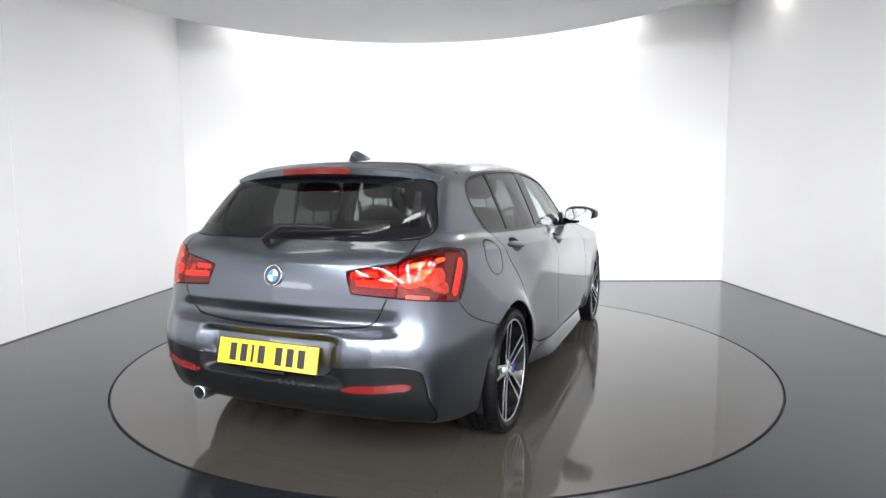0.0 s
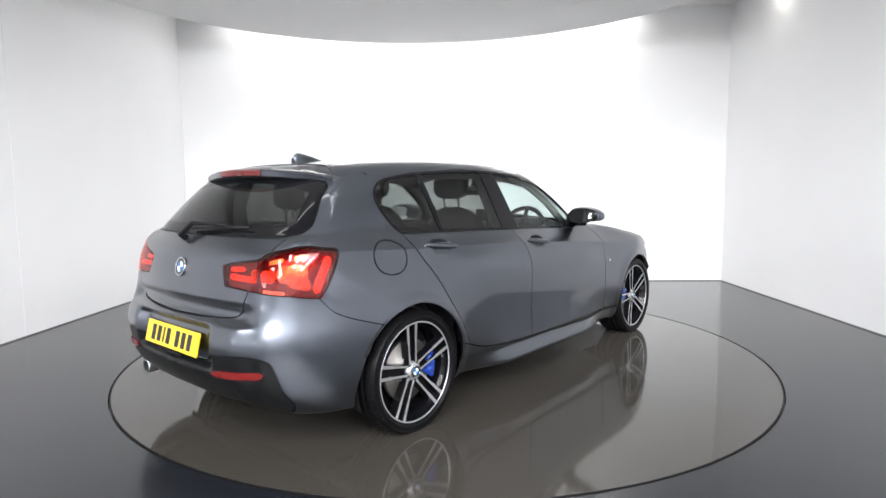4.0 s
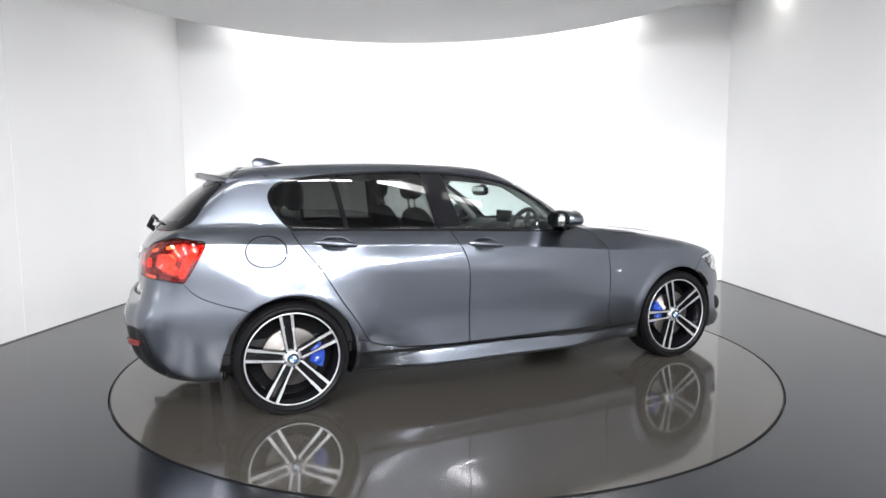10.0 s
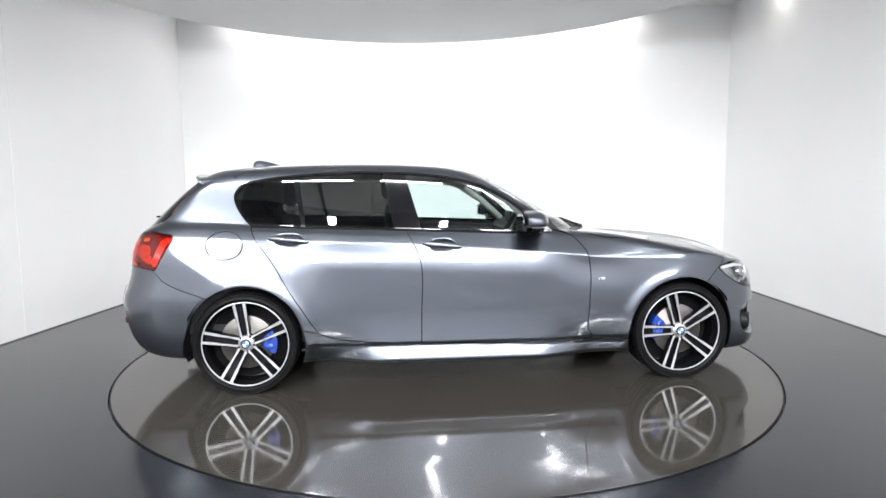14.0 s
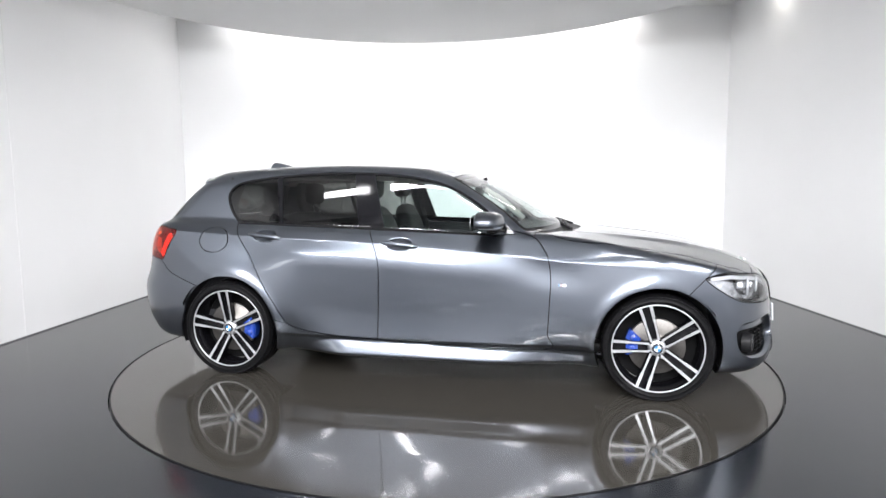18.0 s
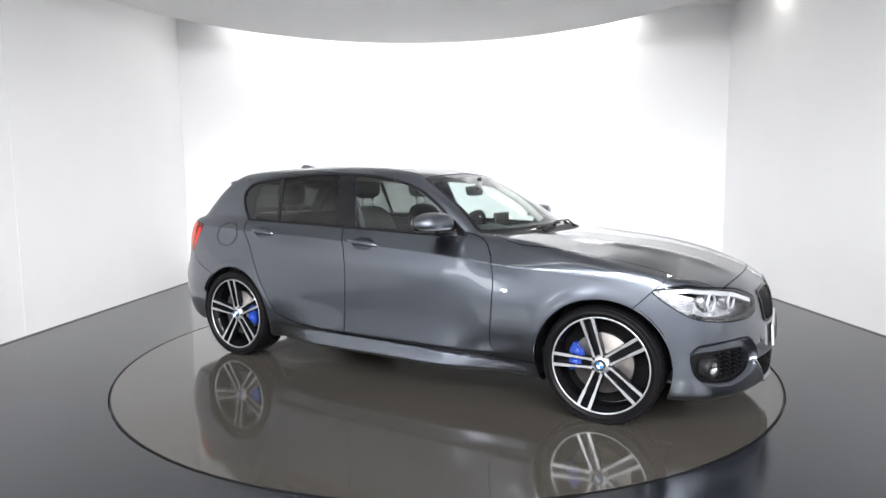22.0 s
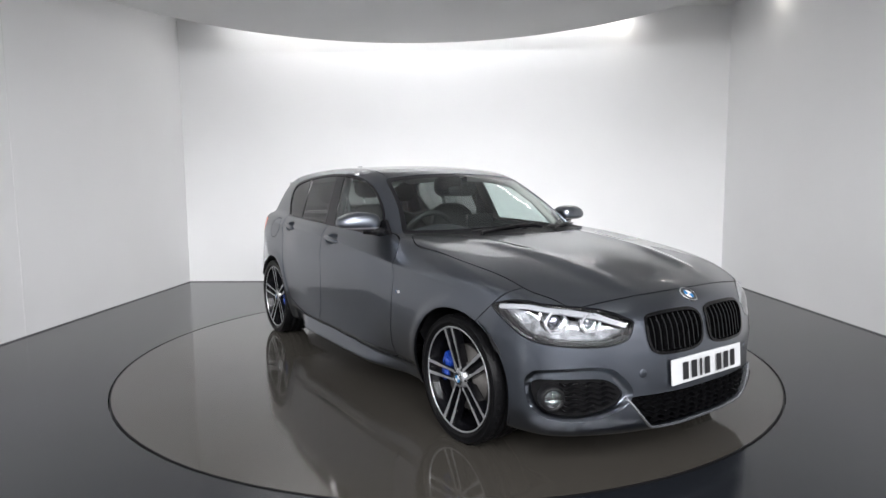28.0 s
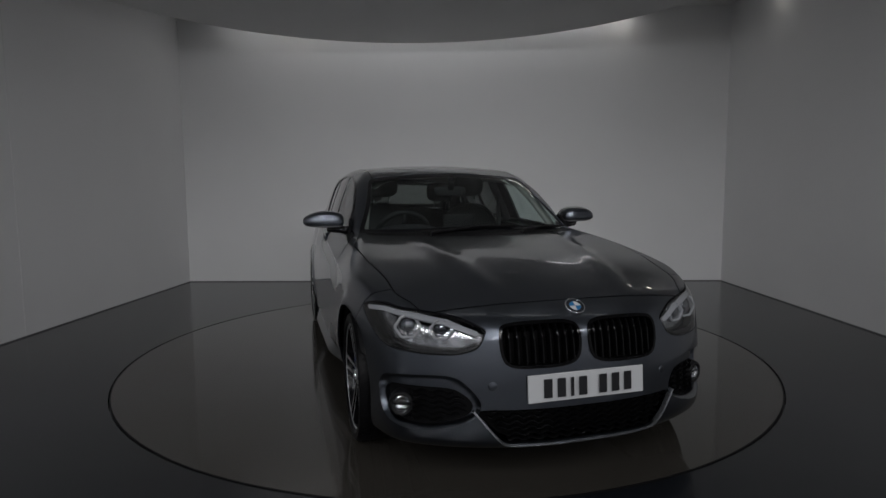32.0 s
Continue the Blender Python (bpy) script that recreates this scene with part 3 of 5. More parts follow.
FOG = ring([(.625, .397), (.60, .435), (.52, .460), (.17, .474), (.05, .43), (-.015, .357), (.045, .295), (.255, .249), (.43, .248), (.54, .268), (.605, .315)], 6)


def tail_u(x, y):
    return y + x + 2.08


def head_u(x, y):
    return y - x + 1.6


def open_wheel(x, y, z):
    behind = .028 * step(.42, .22, z) * step(AXLE_R - .1, AXLE_R - .3, x)
    return np.minimum(np.hypot(x - AXLE_F, z - HUB), np.hypot(x - AXLE_R, z - HUB) - behind) - .350


take(open_wheel, 0, lambda x, y, z: np.abs(y) > .5)
side_glass = take(lambda x, y, z: inside_of(DLO, x, z), 0, lambda x, y, z: np.abs(y) > .45)
windscreen = take(lambda x, y, z: inside_of(SCREEN, y, z), 0, lambda x, y, z: (x > -.25) & (x < 1.05) & (z > .9))
rear_glass = take(lambda x, y, z: inside_of(BACK_GLASS, y, z), .006, lambda x, y, z: x < -1.45)
tail_lamp = take(lambda x, y, z: inside_of(TAIL, tail_u(x, y), z), .005, lambda x, y, z: x < -1.5)
head_lamp = take(lambda x, y, z: inside_of(HEAD, head_u(x, y), z), .005, lambda x, y, z: x > 1.45)
kidney = take(lambda x, y, z: inside_of(KIDNEY, y, z), 0, lambda x, y, z: x > 1.8)
fog_bay = take(lambda x, y, z: inside_of(FOG, head_u(x, y), z), 0, lambda x, y, z: x > 1.6)
intake = take(lambda x, y, z: inside_of(INTAKE, y, z), 0, lambda x, y, z: x > 1.9)
tailgate = take(lambda x, y, z: inside_of(GATE, y, z), .006, lambda x, y, z: x < -1.5)
diffuser = take(lambda x, y, z: inside_of(DIFFUSER, y, z), .005, lambda x, y, z: x < -1.8)
rear_door = take(lambda x, y, z: inside_of(REAR_DOOR, x, z), .006, lambda x, y, z: np.abs(y) > .5)
front_door = take(lambda x, y, z: inside_of(FRONT_DOOR, x, z), .006, lambda x, y, z: np.abs(y) > .5)
fuel_flap = take(lambda x, y, z: (np.abs((x + 1.457) / .105) ** 2.15 + np.abs((z - .888) / .081) ** 2.15) ** (1 / 2.15) * .09 - .09, .006, lambda x, y, z: (y < 0) & (np.abs(x + 1.457) < .2) & (np.abs(z - .888) < .16))
bonnet_side = spline((.45, .60), (.62, .66), (.72, .71), (.80, .745), (.90, .764), (1.1, .765), (1.35, .745), (1.6, .712), (1.72, .695), (1.80, .655), (1.93, .53), (2.0, .3))


def bonnet_field(x, y, z):
    front = x - (1.955 - .05 * (y / .5) ** 2)
    rear = (.92 - .50 * y * y) - x
    return np.maximum(np.maximum((y - bonnet_side(x)) * .9, front), rear)


bonnet = take(bonnet_field, .006, lambda x, y, z: (x > .5) & (z > .66))
scuttle = take(lambda x, y, z: np.maximum(.80 - .42 * y * y - x, y - .66), 0, lambda x, y, z: (x > .45) & (x < 1.0) & (z > .9) & (np.abs(y) < .72))
seam_z = spline((-2.3, .80), (-1.95, .775), (-1.88, .752), (-1.826, .692), (-1.781, .662), (-1.632, .607), (-1.4, .53))
rear_bumper = take(lambda x, y, z: z - seam_z(x), .005, lambda x, y, z: x < -1.5)
front_bumper = take(lambda x, y, z: (1.51 + (z - .628) * 1.0 - x) * .75, .005, lambda x, y, z: x > 1.3)
skirt_top = spline((-1.1, .40), (-.916, .358), (-.86, .337), (-.731, .310), (-.5, .294), (-.306, .284), (.176, .270), (.722, .266), (1.1, .27))
skirt = take(lambda x, y, z: z - skirt_top(x), .005, lambda x, y, z: (x > -1.12) & (x < 1.12))
roof = take(lambda x, y, z: y - (.53 - .02 * x * x), .006, lambda x, y, z: (z > 1.2) & (x < .3))
wing = take(lambda x, y, z: .64 - .3 * (.93 - z) - x, .005, lambda x, y, z: (x > .4) & (z < .97))

sheet("roof", *roof, PAINT, CAR)
sheet("bonnet", *bonnet, PAINT, CAR, "creased grey metallic bonnet")
sheet("scuttle_panel", *scuttle, BLACK_PLASTIC, CAR, "black plastic panel under the windscreen")
sheet("tailgate", *tailgate, PAINT, CAR)
sheet("front_bumper", *front_bumper, PAINT, CAR)
sheet("rear_bumper", *rear_bumper, PAINT, CAR)
sheet("diffuser", *diffuser, GREY_TRIM, CAR, "dark grey lower bumper insert", out=-.004)
sheet("fuel_flap", *fuel_flap, PAINT, CAR)
# door handle bowls
bowls = []
for k, (hx, hz) in enumerate(HANDLES):
    bowl = lambda x, y, z: (((x - hx) / .085) ** 2 + ((z - hz) / .036) ** 2) ** .5 * .036 - .036
    if k == 0:
        got, rear_door = sub(rear_door, bowl)
    else:
        got, front_door = sub(front_door, bowl)
    bowls.append((hx, hz, got))
DOORS = {}
for name, piece in (("front_door", front_door), ("rear_door", rear_door), ("front_wing", wing), ("side_skirt", skirt), ("side_panel", rest)):
    for half in halves(piece):
        made = sheet(name, *half, PAINT, CAR)
        DOORS[name, -1 if half[0][:, 1].mean() < 0 else 1] = made
for k, (hx, hz, got) in enumerate(bowls):
    for half in halves(got):
        V = half[0]
        deep = np.clip(1 - ((V[:, 0] - hx) / .085) ** 2 - ((V[:, 2] - hz) / .036) ** 2, 0, 1)
        sheet("handle_recess", *half, PAINT, DOORS[("rear_door", "front_door")[k], -1 if V[:, 1].mean() < 0 else 1], lip=0, out=-.026 * deep[:, None] ** .6, bent=True)
def islands(V, F):
    """A sheet's separate pieces."""
    root = np.arange(len(V))
    def top(i):
        while root[i] != i:
            root[i] = root[root[i]]
            i = root[i]
        return i
    for f in F:
        f = [i for i in f if i >= 0]
        for i in f[1:]:
            root[top(i)] = top(f[0])
    first = np.array([top(i) for i in F[:, 0]])
    return [tidy(V, F[first == k]) for k in np.unique(first)]


for strip in gaps:
    for piece in islands(*strip) if len(strip[1]) else ():
        if len(piece[1]) > 8:
            sheet("shut_gap", *piece, SEAL, CAR, lip=0, out=-.010)

# glass
def glass_edge(piece, field, width, name, mat, out):
    """A dark border of that width round a pane."""
    inner, border = sub(piece, lambda x, y, z: field(x, y, z) + width)
    sheet(name, *border, mat, CAR, "black border of the glass", lip=0, out=out)
    return inner


screen_border = glass_edge(windscreen, lambda x, y, z: inside_of(SCREEN, y, z), .022, "windscreen_border", BLACK_GLOSS, -.003)
sheet("windscreen", *screen_border, GLASS, CAR, "clear curved windscreen", lip=0, out=-.003)
rear_glass = glass_edge(rear_glass, lambda x, y, z: inside_of(BACK_GLASS, y, z), .05, "rear_window_border", BLACK_GLOSS, -.002)
sheet("rear_window", *rear_glass, TINT, CAR, "dark tinted rear window", lip=0, out=-.002)

# side glass: the trim round it, the pillars between, and three panes a side
trim = sub(side_glass, lambda x, y, z: inside_of(DLO, x, z) + .013)
panes = trim[0]
for half in halves(trim[1]):
    sheet("window_trim", *half, BLACK_GLOSS, CAR, "gloss black window trim", out=.003, lip=.008)


def lean(x, z, x0, slope):
    return (x - x0 - slope * (z - .98)) * .97


quarter, panes = sub(panes, lambda x, y, z: lean(x, z, -1.013, -.195))
post_c, panes = sub(panes, lambda x, y, z: lean(x, z, -.990, -.155))
rear_pane, panes = sub(panes, lambda x, y, z: lean(x, z, -.458, -.19))
post_b, front_pane = sub(panes, lambda x, y, z: lean(x, z, -.292, -.285))
for piece, name, mat, label, out in ((quarter, "quarter_window", TINT, "dark tinted quarter window", -.004), (rear_pane, "rear_door_window", TINT, "dark tinted side window", -.004), (front_pane, "front_door_window", GLASS, "clear side window", -.004)):
    for half in halves(piece):
        sheet(name, *half, mat, CAR, label, lip=0, out=out)
for piece, name in ((post_c, "window_divider"), (post_b, "door_pillar")):
    for half in halves(piece):
        sheet(name, *half, BLACK_GLOSS, CAR, "gloss black pillar trim", lip=.01, out=-.001)
        sheet("pillar_lining", *half, DASH, CAR, "dark inner pillar lining", lip=0, out=-.014)


# ---- wheels ----
def spoke_mesh():
    """One bar of a twin spoke, along +x from the hub: black sides under a bright machined face."""
    bm = bmesh.new()
    rows = []
    for r, half, y in ((.030, .016, .019), (.048, .0100, .019), (.075, .0075, .018), (.11, .0072, .015), (.150, .0076, .011), (.166, .0108, .010), (.21, .0110, .005), (.252, .0118, .0005)):
        rows.append([bm.verts.new(p) for p in ((r, y + .045, half * 1.3), (r, y + .004, half * 1.04), (r, y, half * .74), (r, y, -half * .74), (r, y + .004, -half * 1.04), (r, y + .045, -half * 1.3))])
    for a, b in zip(rows, rows[1:]):
        for k in range(6):
            f = bm.faces.new((a[k], a[(k + 1) % 6], b[(k + 1) % 6], b[k]))
            f.material_index = 1 if k == 2 else 0
    bmesh.ops.recalc_face_normals(bm, faces=bm.faces)
    me = bpy.data.meshes.new("spoke")
    bm.to_mesh(me)
    bm.free()
    me.materials.append(ALLOY_DARK)
    me.materials.append(ALLOY)
    return me


SPOKE = spoke_mesh()


def roundel(name, parent, m, r):
    """A round badge: silver rim, dark band, pale blue and white quarters."""
    bm = bmesh.new()
    lathe(bm, [(r * .9, -.004), (r * .95, -.0055), (r, -.004), (r * 1.01, .002)], 40)
    badge = part(name, bm, CHROME, parent, "round blue and white badge", smooth=50)
    badge.matrix_basis = m
    bm = bmesh.new()
    lathe(bm, [(r * .58, -.0035), (r * .91, -.0035)], 40)
    part("badge_band", bm, BADGE_BLACK, badge)
    for k in range(4):
        bm = bmesh.new()
        ps = [(0, -.004, 0)] + [(r * .58 * math.cos(a), -.004, r * .58 * math.sin(a)) for a in (math.pi / 2 * (k + j / 8) for j in range(9))]
        bm.faces.new([bm.verts.new(p) for p in ps])
        bmesh.ops.recalc_face_normals(bm, faces=bm.faces)
        if bm.faces[:][0].normal.y > 0:
            bmesh.ops.reverse_faces(bm, faces=bm.faces)
        part("badge_quarter", bm, BADGE_BLUE if k % 2 else PLATE_W, badge)
    return badge


BADGE_BLACK = material("badge_dark", (.03, .035, .045), .2, .3, .8)
BADGE_BLUE = material("badge_blue", (.03, .17, .38), .2, 0, .8)


def wheel(x, side, turn):
    """One wheel, built with its face towards -y and set at its hub."""
    bm = bmesh.new()
    lathe(bm, [(.2585, .008), (.2575, -.0005), (.2545, -.0010), (.2465, .001), (.2445, .006), (.244, .030), (.236, .036), (.231, .06), (.229, .10), (.229, .19), (.24, .21)], 72)
    hub = part("wheel", bm, ALLOY_DARK, CAR, "black and silver double-spoke alloy wheel", smooth=40)
    hub.matrix_basis = pose(x, side * .848, HUB, 0, 0, 0 if side < 0 else 180)
    bm = bmesh.new()
    lathe(bm, [(.2465, .002), (.247, -.001), (.249, -.0022), (.2535, -.0022), (.255, -.001), (.2555, .010), (.2465, .012)], 96)
    part("rim_lip", bm, ALLOY, hub, "bright machined rim edge", smooth=40)
    bm = bmesh.new()
    lathe(bm, [(.2565, .002), (.262, -.005), (.270, -.0085), (.2715, -.0105), (.275, -.0108), (.2765, -.0095), (.287, -.0110), (.2955, -.0085), (.297, -.0100), (.3005, -.0085), (.3015, -.006), (.3065, .002), (.309, .012), (.3115, .020), (.3115, .05), (.3085, .051), (.3085, .058), (.3115, .059), (.3115, .095), (.3085, .096), (.3085, .104), (.3115, .105), (.3115, .141), (.3085, .142), (.3085, .149), (.3115, .150), (.3115, .195), (.3075, .21), (.295, .225), (.262, .228), (.245, .215)], 96)
    tyre = part("tyre", bm, RUBBER, hub, "low-profile black tyre", smooth=35)
    blocks = bmesh.new()
    for k in range(60):
        a = 2 * math.pi * k / 60
        for y0, y1 in ((.006, .047), (.153, .196)):
            slab(blocks, [(-.0022, 0), (.0022, 0), (.0022, 1), (-.0022, 1)], .3085, .3126, lambda u, w, r: Matrix.Rotation(a, 3, "Y") @ Vector((u * 1.0, y0 + (y1 - y0) * w, r)))
    bmesh.ops.recalc_face_normals(blocks, faces=blocks.faces)
    tagged(part("tread_pattern", blocks, SEAL, hub, "dark cross grooves of the tread"), kind="stuff")
    for k in range(5):
        for s in (-1, 1):
            ob = new("spoke", SPOKE)
            ob.parent = hub
            a = radians(turn + 72 * k) * (1 if side < 0 else -1)
            a += math.pi * (side > 0)
            ob.matrix_basis = Matrix.Rotation(-a, 4, "Y") @ Matrix.Translation((0, 0, s * .0195)) @ Matrix.Rotation(-s * radians(2.4), 4, "Y")
    for k in range(5):
        a = radians(turn + 72 * k) * (1 if side < 0 else -1) + math.pi * (side > 0)
        bm = bmesh.new()
        slab(bm, [(.05, -.014), (.10, -.017), (.17, -.022), (.243, -.026), (.243, .026), (.17, .022), (.10, .017), (.05, .014)], .034, .050, lambda u, w, d: Vector((u, d, w)))
        bmesh.ops.recalc_face_normals(bm, faces=bm.faces)
        web = part("spoke_web", bm, ALLOY_DARK, hub, "gloss black web between two spokes")
        web.matrix_basis = Matrix.Rotation(-a, 4, "Y")
    bm = bmesh.new()
    lathe(bm, [(.0005, .013), (.033, .013), (.039, .017), (.0465, .021), (.050, .032), (.050, .07)], 40)
    part("hub_plate", bm, ALLOY, hub, smooth=40)
    for k in range(5):
        a = radians(turn + 36 + 72 * k)
        bm = bmesh.new()
        lathe(bm, [(.0005, .010), (.006, .010), (.0075, .013), (.0075, .03)], 12)
        part("wheel_bolt", bm, BLACK_PLASTIC, hub, smooth=40).location = (.046 * math.cos(a), .006, .046 * math.sin(a))
    roundel("centre_cap", hub, pose(0, .009, 0), .032)
    bm = bmesh.new()
    lathe(bm, [(.05, .052), (.075, .05), (.077, .062), (.158, .062), (.160, .064), (.160, .086), (.06, .086)], 64)
    part("brake_disc", bm, STEEL, hub, "grey steel brake disc", smooth=40)
    bm = bmesh.new()
    lathe(bm, [(.0005, .13), (.228, .13)], 48)
    part("wheel_back", bm, SEAL, hub)
    # caliper, fixed to the car
    at = 172 if x > 0 else 2
    bm = bmesh.new()
    n = 9
    outline = [(.178 * math.cos(a), .178 * math.sin(a)) for a in (radians(at - 27 + 54 * k / n) for k in range(n + 1))]
    outline += [(.098 * math.cos(a), .098 * math.sin(a)) for a in (radians(at + 20 - 40 * k / n) for k in range(n + 1))]
    slab(bm, outline, .032, .10, lambda u, w, a: Vector((u, a, w)))
    bmesh.ops.recalc_face_normals(bm, faces=bm.faces)
    bmesh.ops.bevel(bm, geom=bm.edges[:], offset=.007, segments=2, affect="EDGES")
    cal = part("brake_caliper", bm, BLUE, CAR, "bright blue brake caliper", smooth=40)
    m = hub.matrix_basis.copy()
    cal.matrix_basis = m @ (Matrix() if side < 0 else Matrix.Diagonal((-1, 1, 1, 1)))
    bm = bmesh.new()
    for d in (-13, 13):
        a = radians(at + d)
        lathe(bm, [(.0005, .026), (.018, .026), (.021, .030), (.021, .05)], 20, Matrix.Translation((.138 * math.cos(a), 0, .138 * math.sin(a))))
    part("caliper_cap", bm, BLUE, cal, smooth=40)
    return hub


for x, turn in ((AXLE_F, 107), (AXLE_R, 97)):
    for side in (-1, 1):
        wheel(x, side, turn)

# wheel housings and the car's underside
for x in (AXLE_F, AXLE_R):
    for side in (-1, 1):
        bm = bmesh.new()
        rows = []
        for k in range(25):
            a = radians(-18 + 216 * k / 24)
            rows.append([bm.verts.new((x + .362 * math.cos(a), side * y, HUB + .362 * math.sin(a))) for y in (.50, .852 if 5 < k < 20 else .815)])
        for a, b in zip(rows, rows[1:]):
            bm.faces.new((a[0], a[1], b[1], b[0]))
        inner = [r[0] for r in rows]
        bm.faces.new(inner)
        part("wheel_housing", bm, BLACK_PLASTIC, CAR, "black plastic wheel arch liner")
bm = bmesh.new()
box(bm, (-1.75, -.60, .20), (1.72, .60, .26), .02)
part("underbody", bm, BLACK_PLASTIC, CAR)


# ---- fittings on the skin ----
def cast(start, way, far=2.5):
    """Where a ray from outside first meets the car's skin."""
    s, w = np.array(start, float), np.array(way, float)
    w /= np.linalg.norm(w)
    d = np.linspace(0, far, 900)
    p = s + d[:, None] * w
    k = int(np.argmax(body(p[:, 0], p[:, 1], p[:, 2]) < 0))
    a, b = d[max(k - 1, 0)], d[k]
    for _ in range(14):
        m = (a + b) / 2
        q = s + m * w
        a, b = (a, m) if body(*q) < 0 else (m, b)
    return Vector(s + a * w)


def front_at(y, z):
    return cast((2.6, y, z), (-1, 0, 0))


def rear_at(y, z):
    return cast((-2.7, y, z), (1, 0, 0))


def side_at(x, z, side=-1):
    return cast((x, side * 1.3, z), (0, -side, 0))


def facing(p, out=0.0):
    """A frame at a point of the skin whose -y axis points out of it and whose z axis stays upright."""
    n = Vector(skin_normals(np.array([p]))[0])
    y = -n
    x = y.cross(Vector((0, 0, 1))).normalized()
    z = x.cross(y)
    m = Matrix((x, y, z)).transposed().to_4x4()
    return Matrix.Translation(Vector(p) + n * out) @ m


roundel("nose_badge", CAR, facing(front_at(0, .722), .003), .043)
roundel("tail_badge", CAR, facing(rear_at(0, .848), .003), .046)


def plate(m, mat, label, bow=.16):
    bm = bmesh.new()
    box(bm, (-.26, -.006, -.0555), (.26, .004, .0555), .0025)
    for v in bm.verts:
        v.co.y += bow * v.co.x ** 2
    ob = part("number_plate", bm, mat, CAR, label)
    ob.matrix_basis = m
    # seven upright bars stand for the letters
    x = -.195
    for k in range(7):
        wide = .014 if k == 2 else .036
        bm = bmesh.new()
        box(bm, (x, -.0085, -.038), (x + wide, -.005, .038), .002)
        for v in bm.verts:
            v.co.y += bow * v.co.x ** 2
        part("plate_bar", bm, INK, ob)
        x += wide + (.055 if k == 3 else .022)
    return ob


plate(Matrix.Translation((2.118, 0, .427)) @ pose(0, 0, 0, 0, 0, 90) @ pose(0, 0, 0, -4), PLATE_W, "white front number plate")
plate(Matrix.Translation((-2.168, 0, .512)) @ pose(0, 0, 0, 0, 0, -90) @ pose(0, 0, 0, -14), PLATE_Y, "yellow rear number plate", 0)
bm = bmesh.new()
box(bm, (-2.188, -.10, .440), (-2.172, .10, .452), .003)
part("plate_holder", bm, BLACK_PLASTIC, CAR)

# rear spoiler, brake lamp and roof aerial
bm = bmesh.new()
rows = []
for k in range(41):
    y = -.585 + 1.17 * k / 40
    e = abs(y) / .585
    back = -1.782 + .147 * e ** 2.2
    zt = 1.319 - .036 * e ** 2 - .012 * e ** 8
    prof = []
    fore = back + .17
    for q in (1, .7, .4, .15):
        x = back + .17 * q
        skin = cast((x, y, 1.7), (0, 0, -1)).z
        prof.append((x, (skin + .001) * q ** 1.2 + (zt + .004) * (1 - q ** 1.2) if q < 1 else skin - .003))
    thick = 1 - .35 * e ** 6
    prof += [(back + .010, zt + .003), (back, zt - .004), (back + .006, zt - .004 - .026 * thick), (back + .03, zt - .004 - .036 * thick), (back + .09, zt - .004 - .050 * thick), (fore + .02, prof[0][1] - .060)]
    rows.append([bm.verts.new((px, y, pz)) for px, pz in prof])
for a, b in zip(rows, rows[1:]):
    for k in range(9):
        bm.faces.new((a[k], b[k], b[k + 1], a[k + 1]))
bm.faces.new(rows[0])
bm.faces.new(rows[-1][::-1])
bmesh.ops.recalc_face_normals(bm, faces=bm.faces)
spoiler = part("rear_spoiler", bm, PAINT, CAR, "grey roof spoiler over the rear window", smooth=50)
bm = bmesh.new()
rows = []
for k in range(13):
    y = -.19 + .38 * k / 12
    e = abs(y) / .585
    back = -1.782 + .147 * e ** 2.2
    zt = 1.319 - .036 * e ** 2
    rows.append([bm.verts.new(p) for p in ((back + .004, y, zt + .000), (back - .003, y, zt - .005), (back + .001, y, zt - .028), (back + .008, y, zt - .032))])
for a, b in zip(rows, rows[1:]):
    for k in range(3):
        bm.faces.new((a[k], b[k], b[k + 1], a[k + 1]))
bmesh.ops.recalc_face_normals(bm, faces=bm.faces)
part("brake_lamp", bm, TAIL_RED, spoiler, "long red high-level brake lamp", smooth=40)

bm = bmesh.new()
rows = []
for k in range(13):
    t = k / 12
    x = -1.43 + .195 * t
    base = float(roof_z(x)) - .004
    h = .050 * (math.sin(math.pi * min((t + .10) / .30, 1) / 2)) * (1 - ((t - .2) / .8) ** 1.35 if t > .2 else 1) + .004
    half = .034 * math.sin(math.pi * min(.22 + .70 * t, .99)) ** .5 + .002
    lean_back = -.022 * (1 - t) * h / .06
    rows.append([bm.verts.new((x + (lean_back if q else 0) * q, half * s * (1 - .72 * q ** .8), base + h * q)) for s, q in ((-1, 0), (-1, .45), (-1, .85), (0, 1), (1, .85), (1, .45), (1, 0))])
for a, b in zip(rows, rows[1:]):
    for k in range(6):
        bm.faces.new((a[k], b[k], b[k + 1], a[k + 1]))
bm.faces.new(rows[0]), bm.faces.new(rows[-1][::-1])
bmesh.ops.recalc_face_normals(bm, faces=bm.faces)
part("roof_aerial", bm, PAINT, CAR, "grey shark-fin roof aerial", smooth=50)

# rear wiper
bm = bmesh.new()
hub_at = rear_at(.085, .985) + Vector((-.03, 0, .012))
tip = rear_at(-.40, 1.040) + Vector((-.018, 0, .006))
elbow = rear_at(.02, 1.045) + Vector((-.050, 0, .012))
tube(bm, [hub_at + Vector((.035, .005, -.022)), hub_at, elbow, elbow.lerp(tip, .35) + Vector((-.006, 0, .004)), elbow.lerp(tip, .6)], [.020, .017, .013, .009, .006], 8)
arm = part("rear_wiper", bm, BLACK_PLASTIC, CAR, "black rear wiper arm", smooth=60)
bm = bmesh.new()
a = rear_at(.05, 1.022)
tube(bm, [a + Vector((-.014, 0, .004)), a.lerp(tip, .5) + Vector((-.014, 0, .004)), tip], [.007, .008, .005], 6)
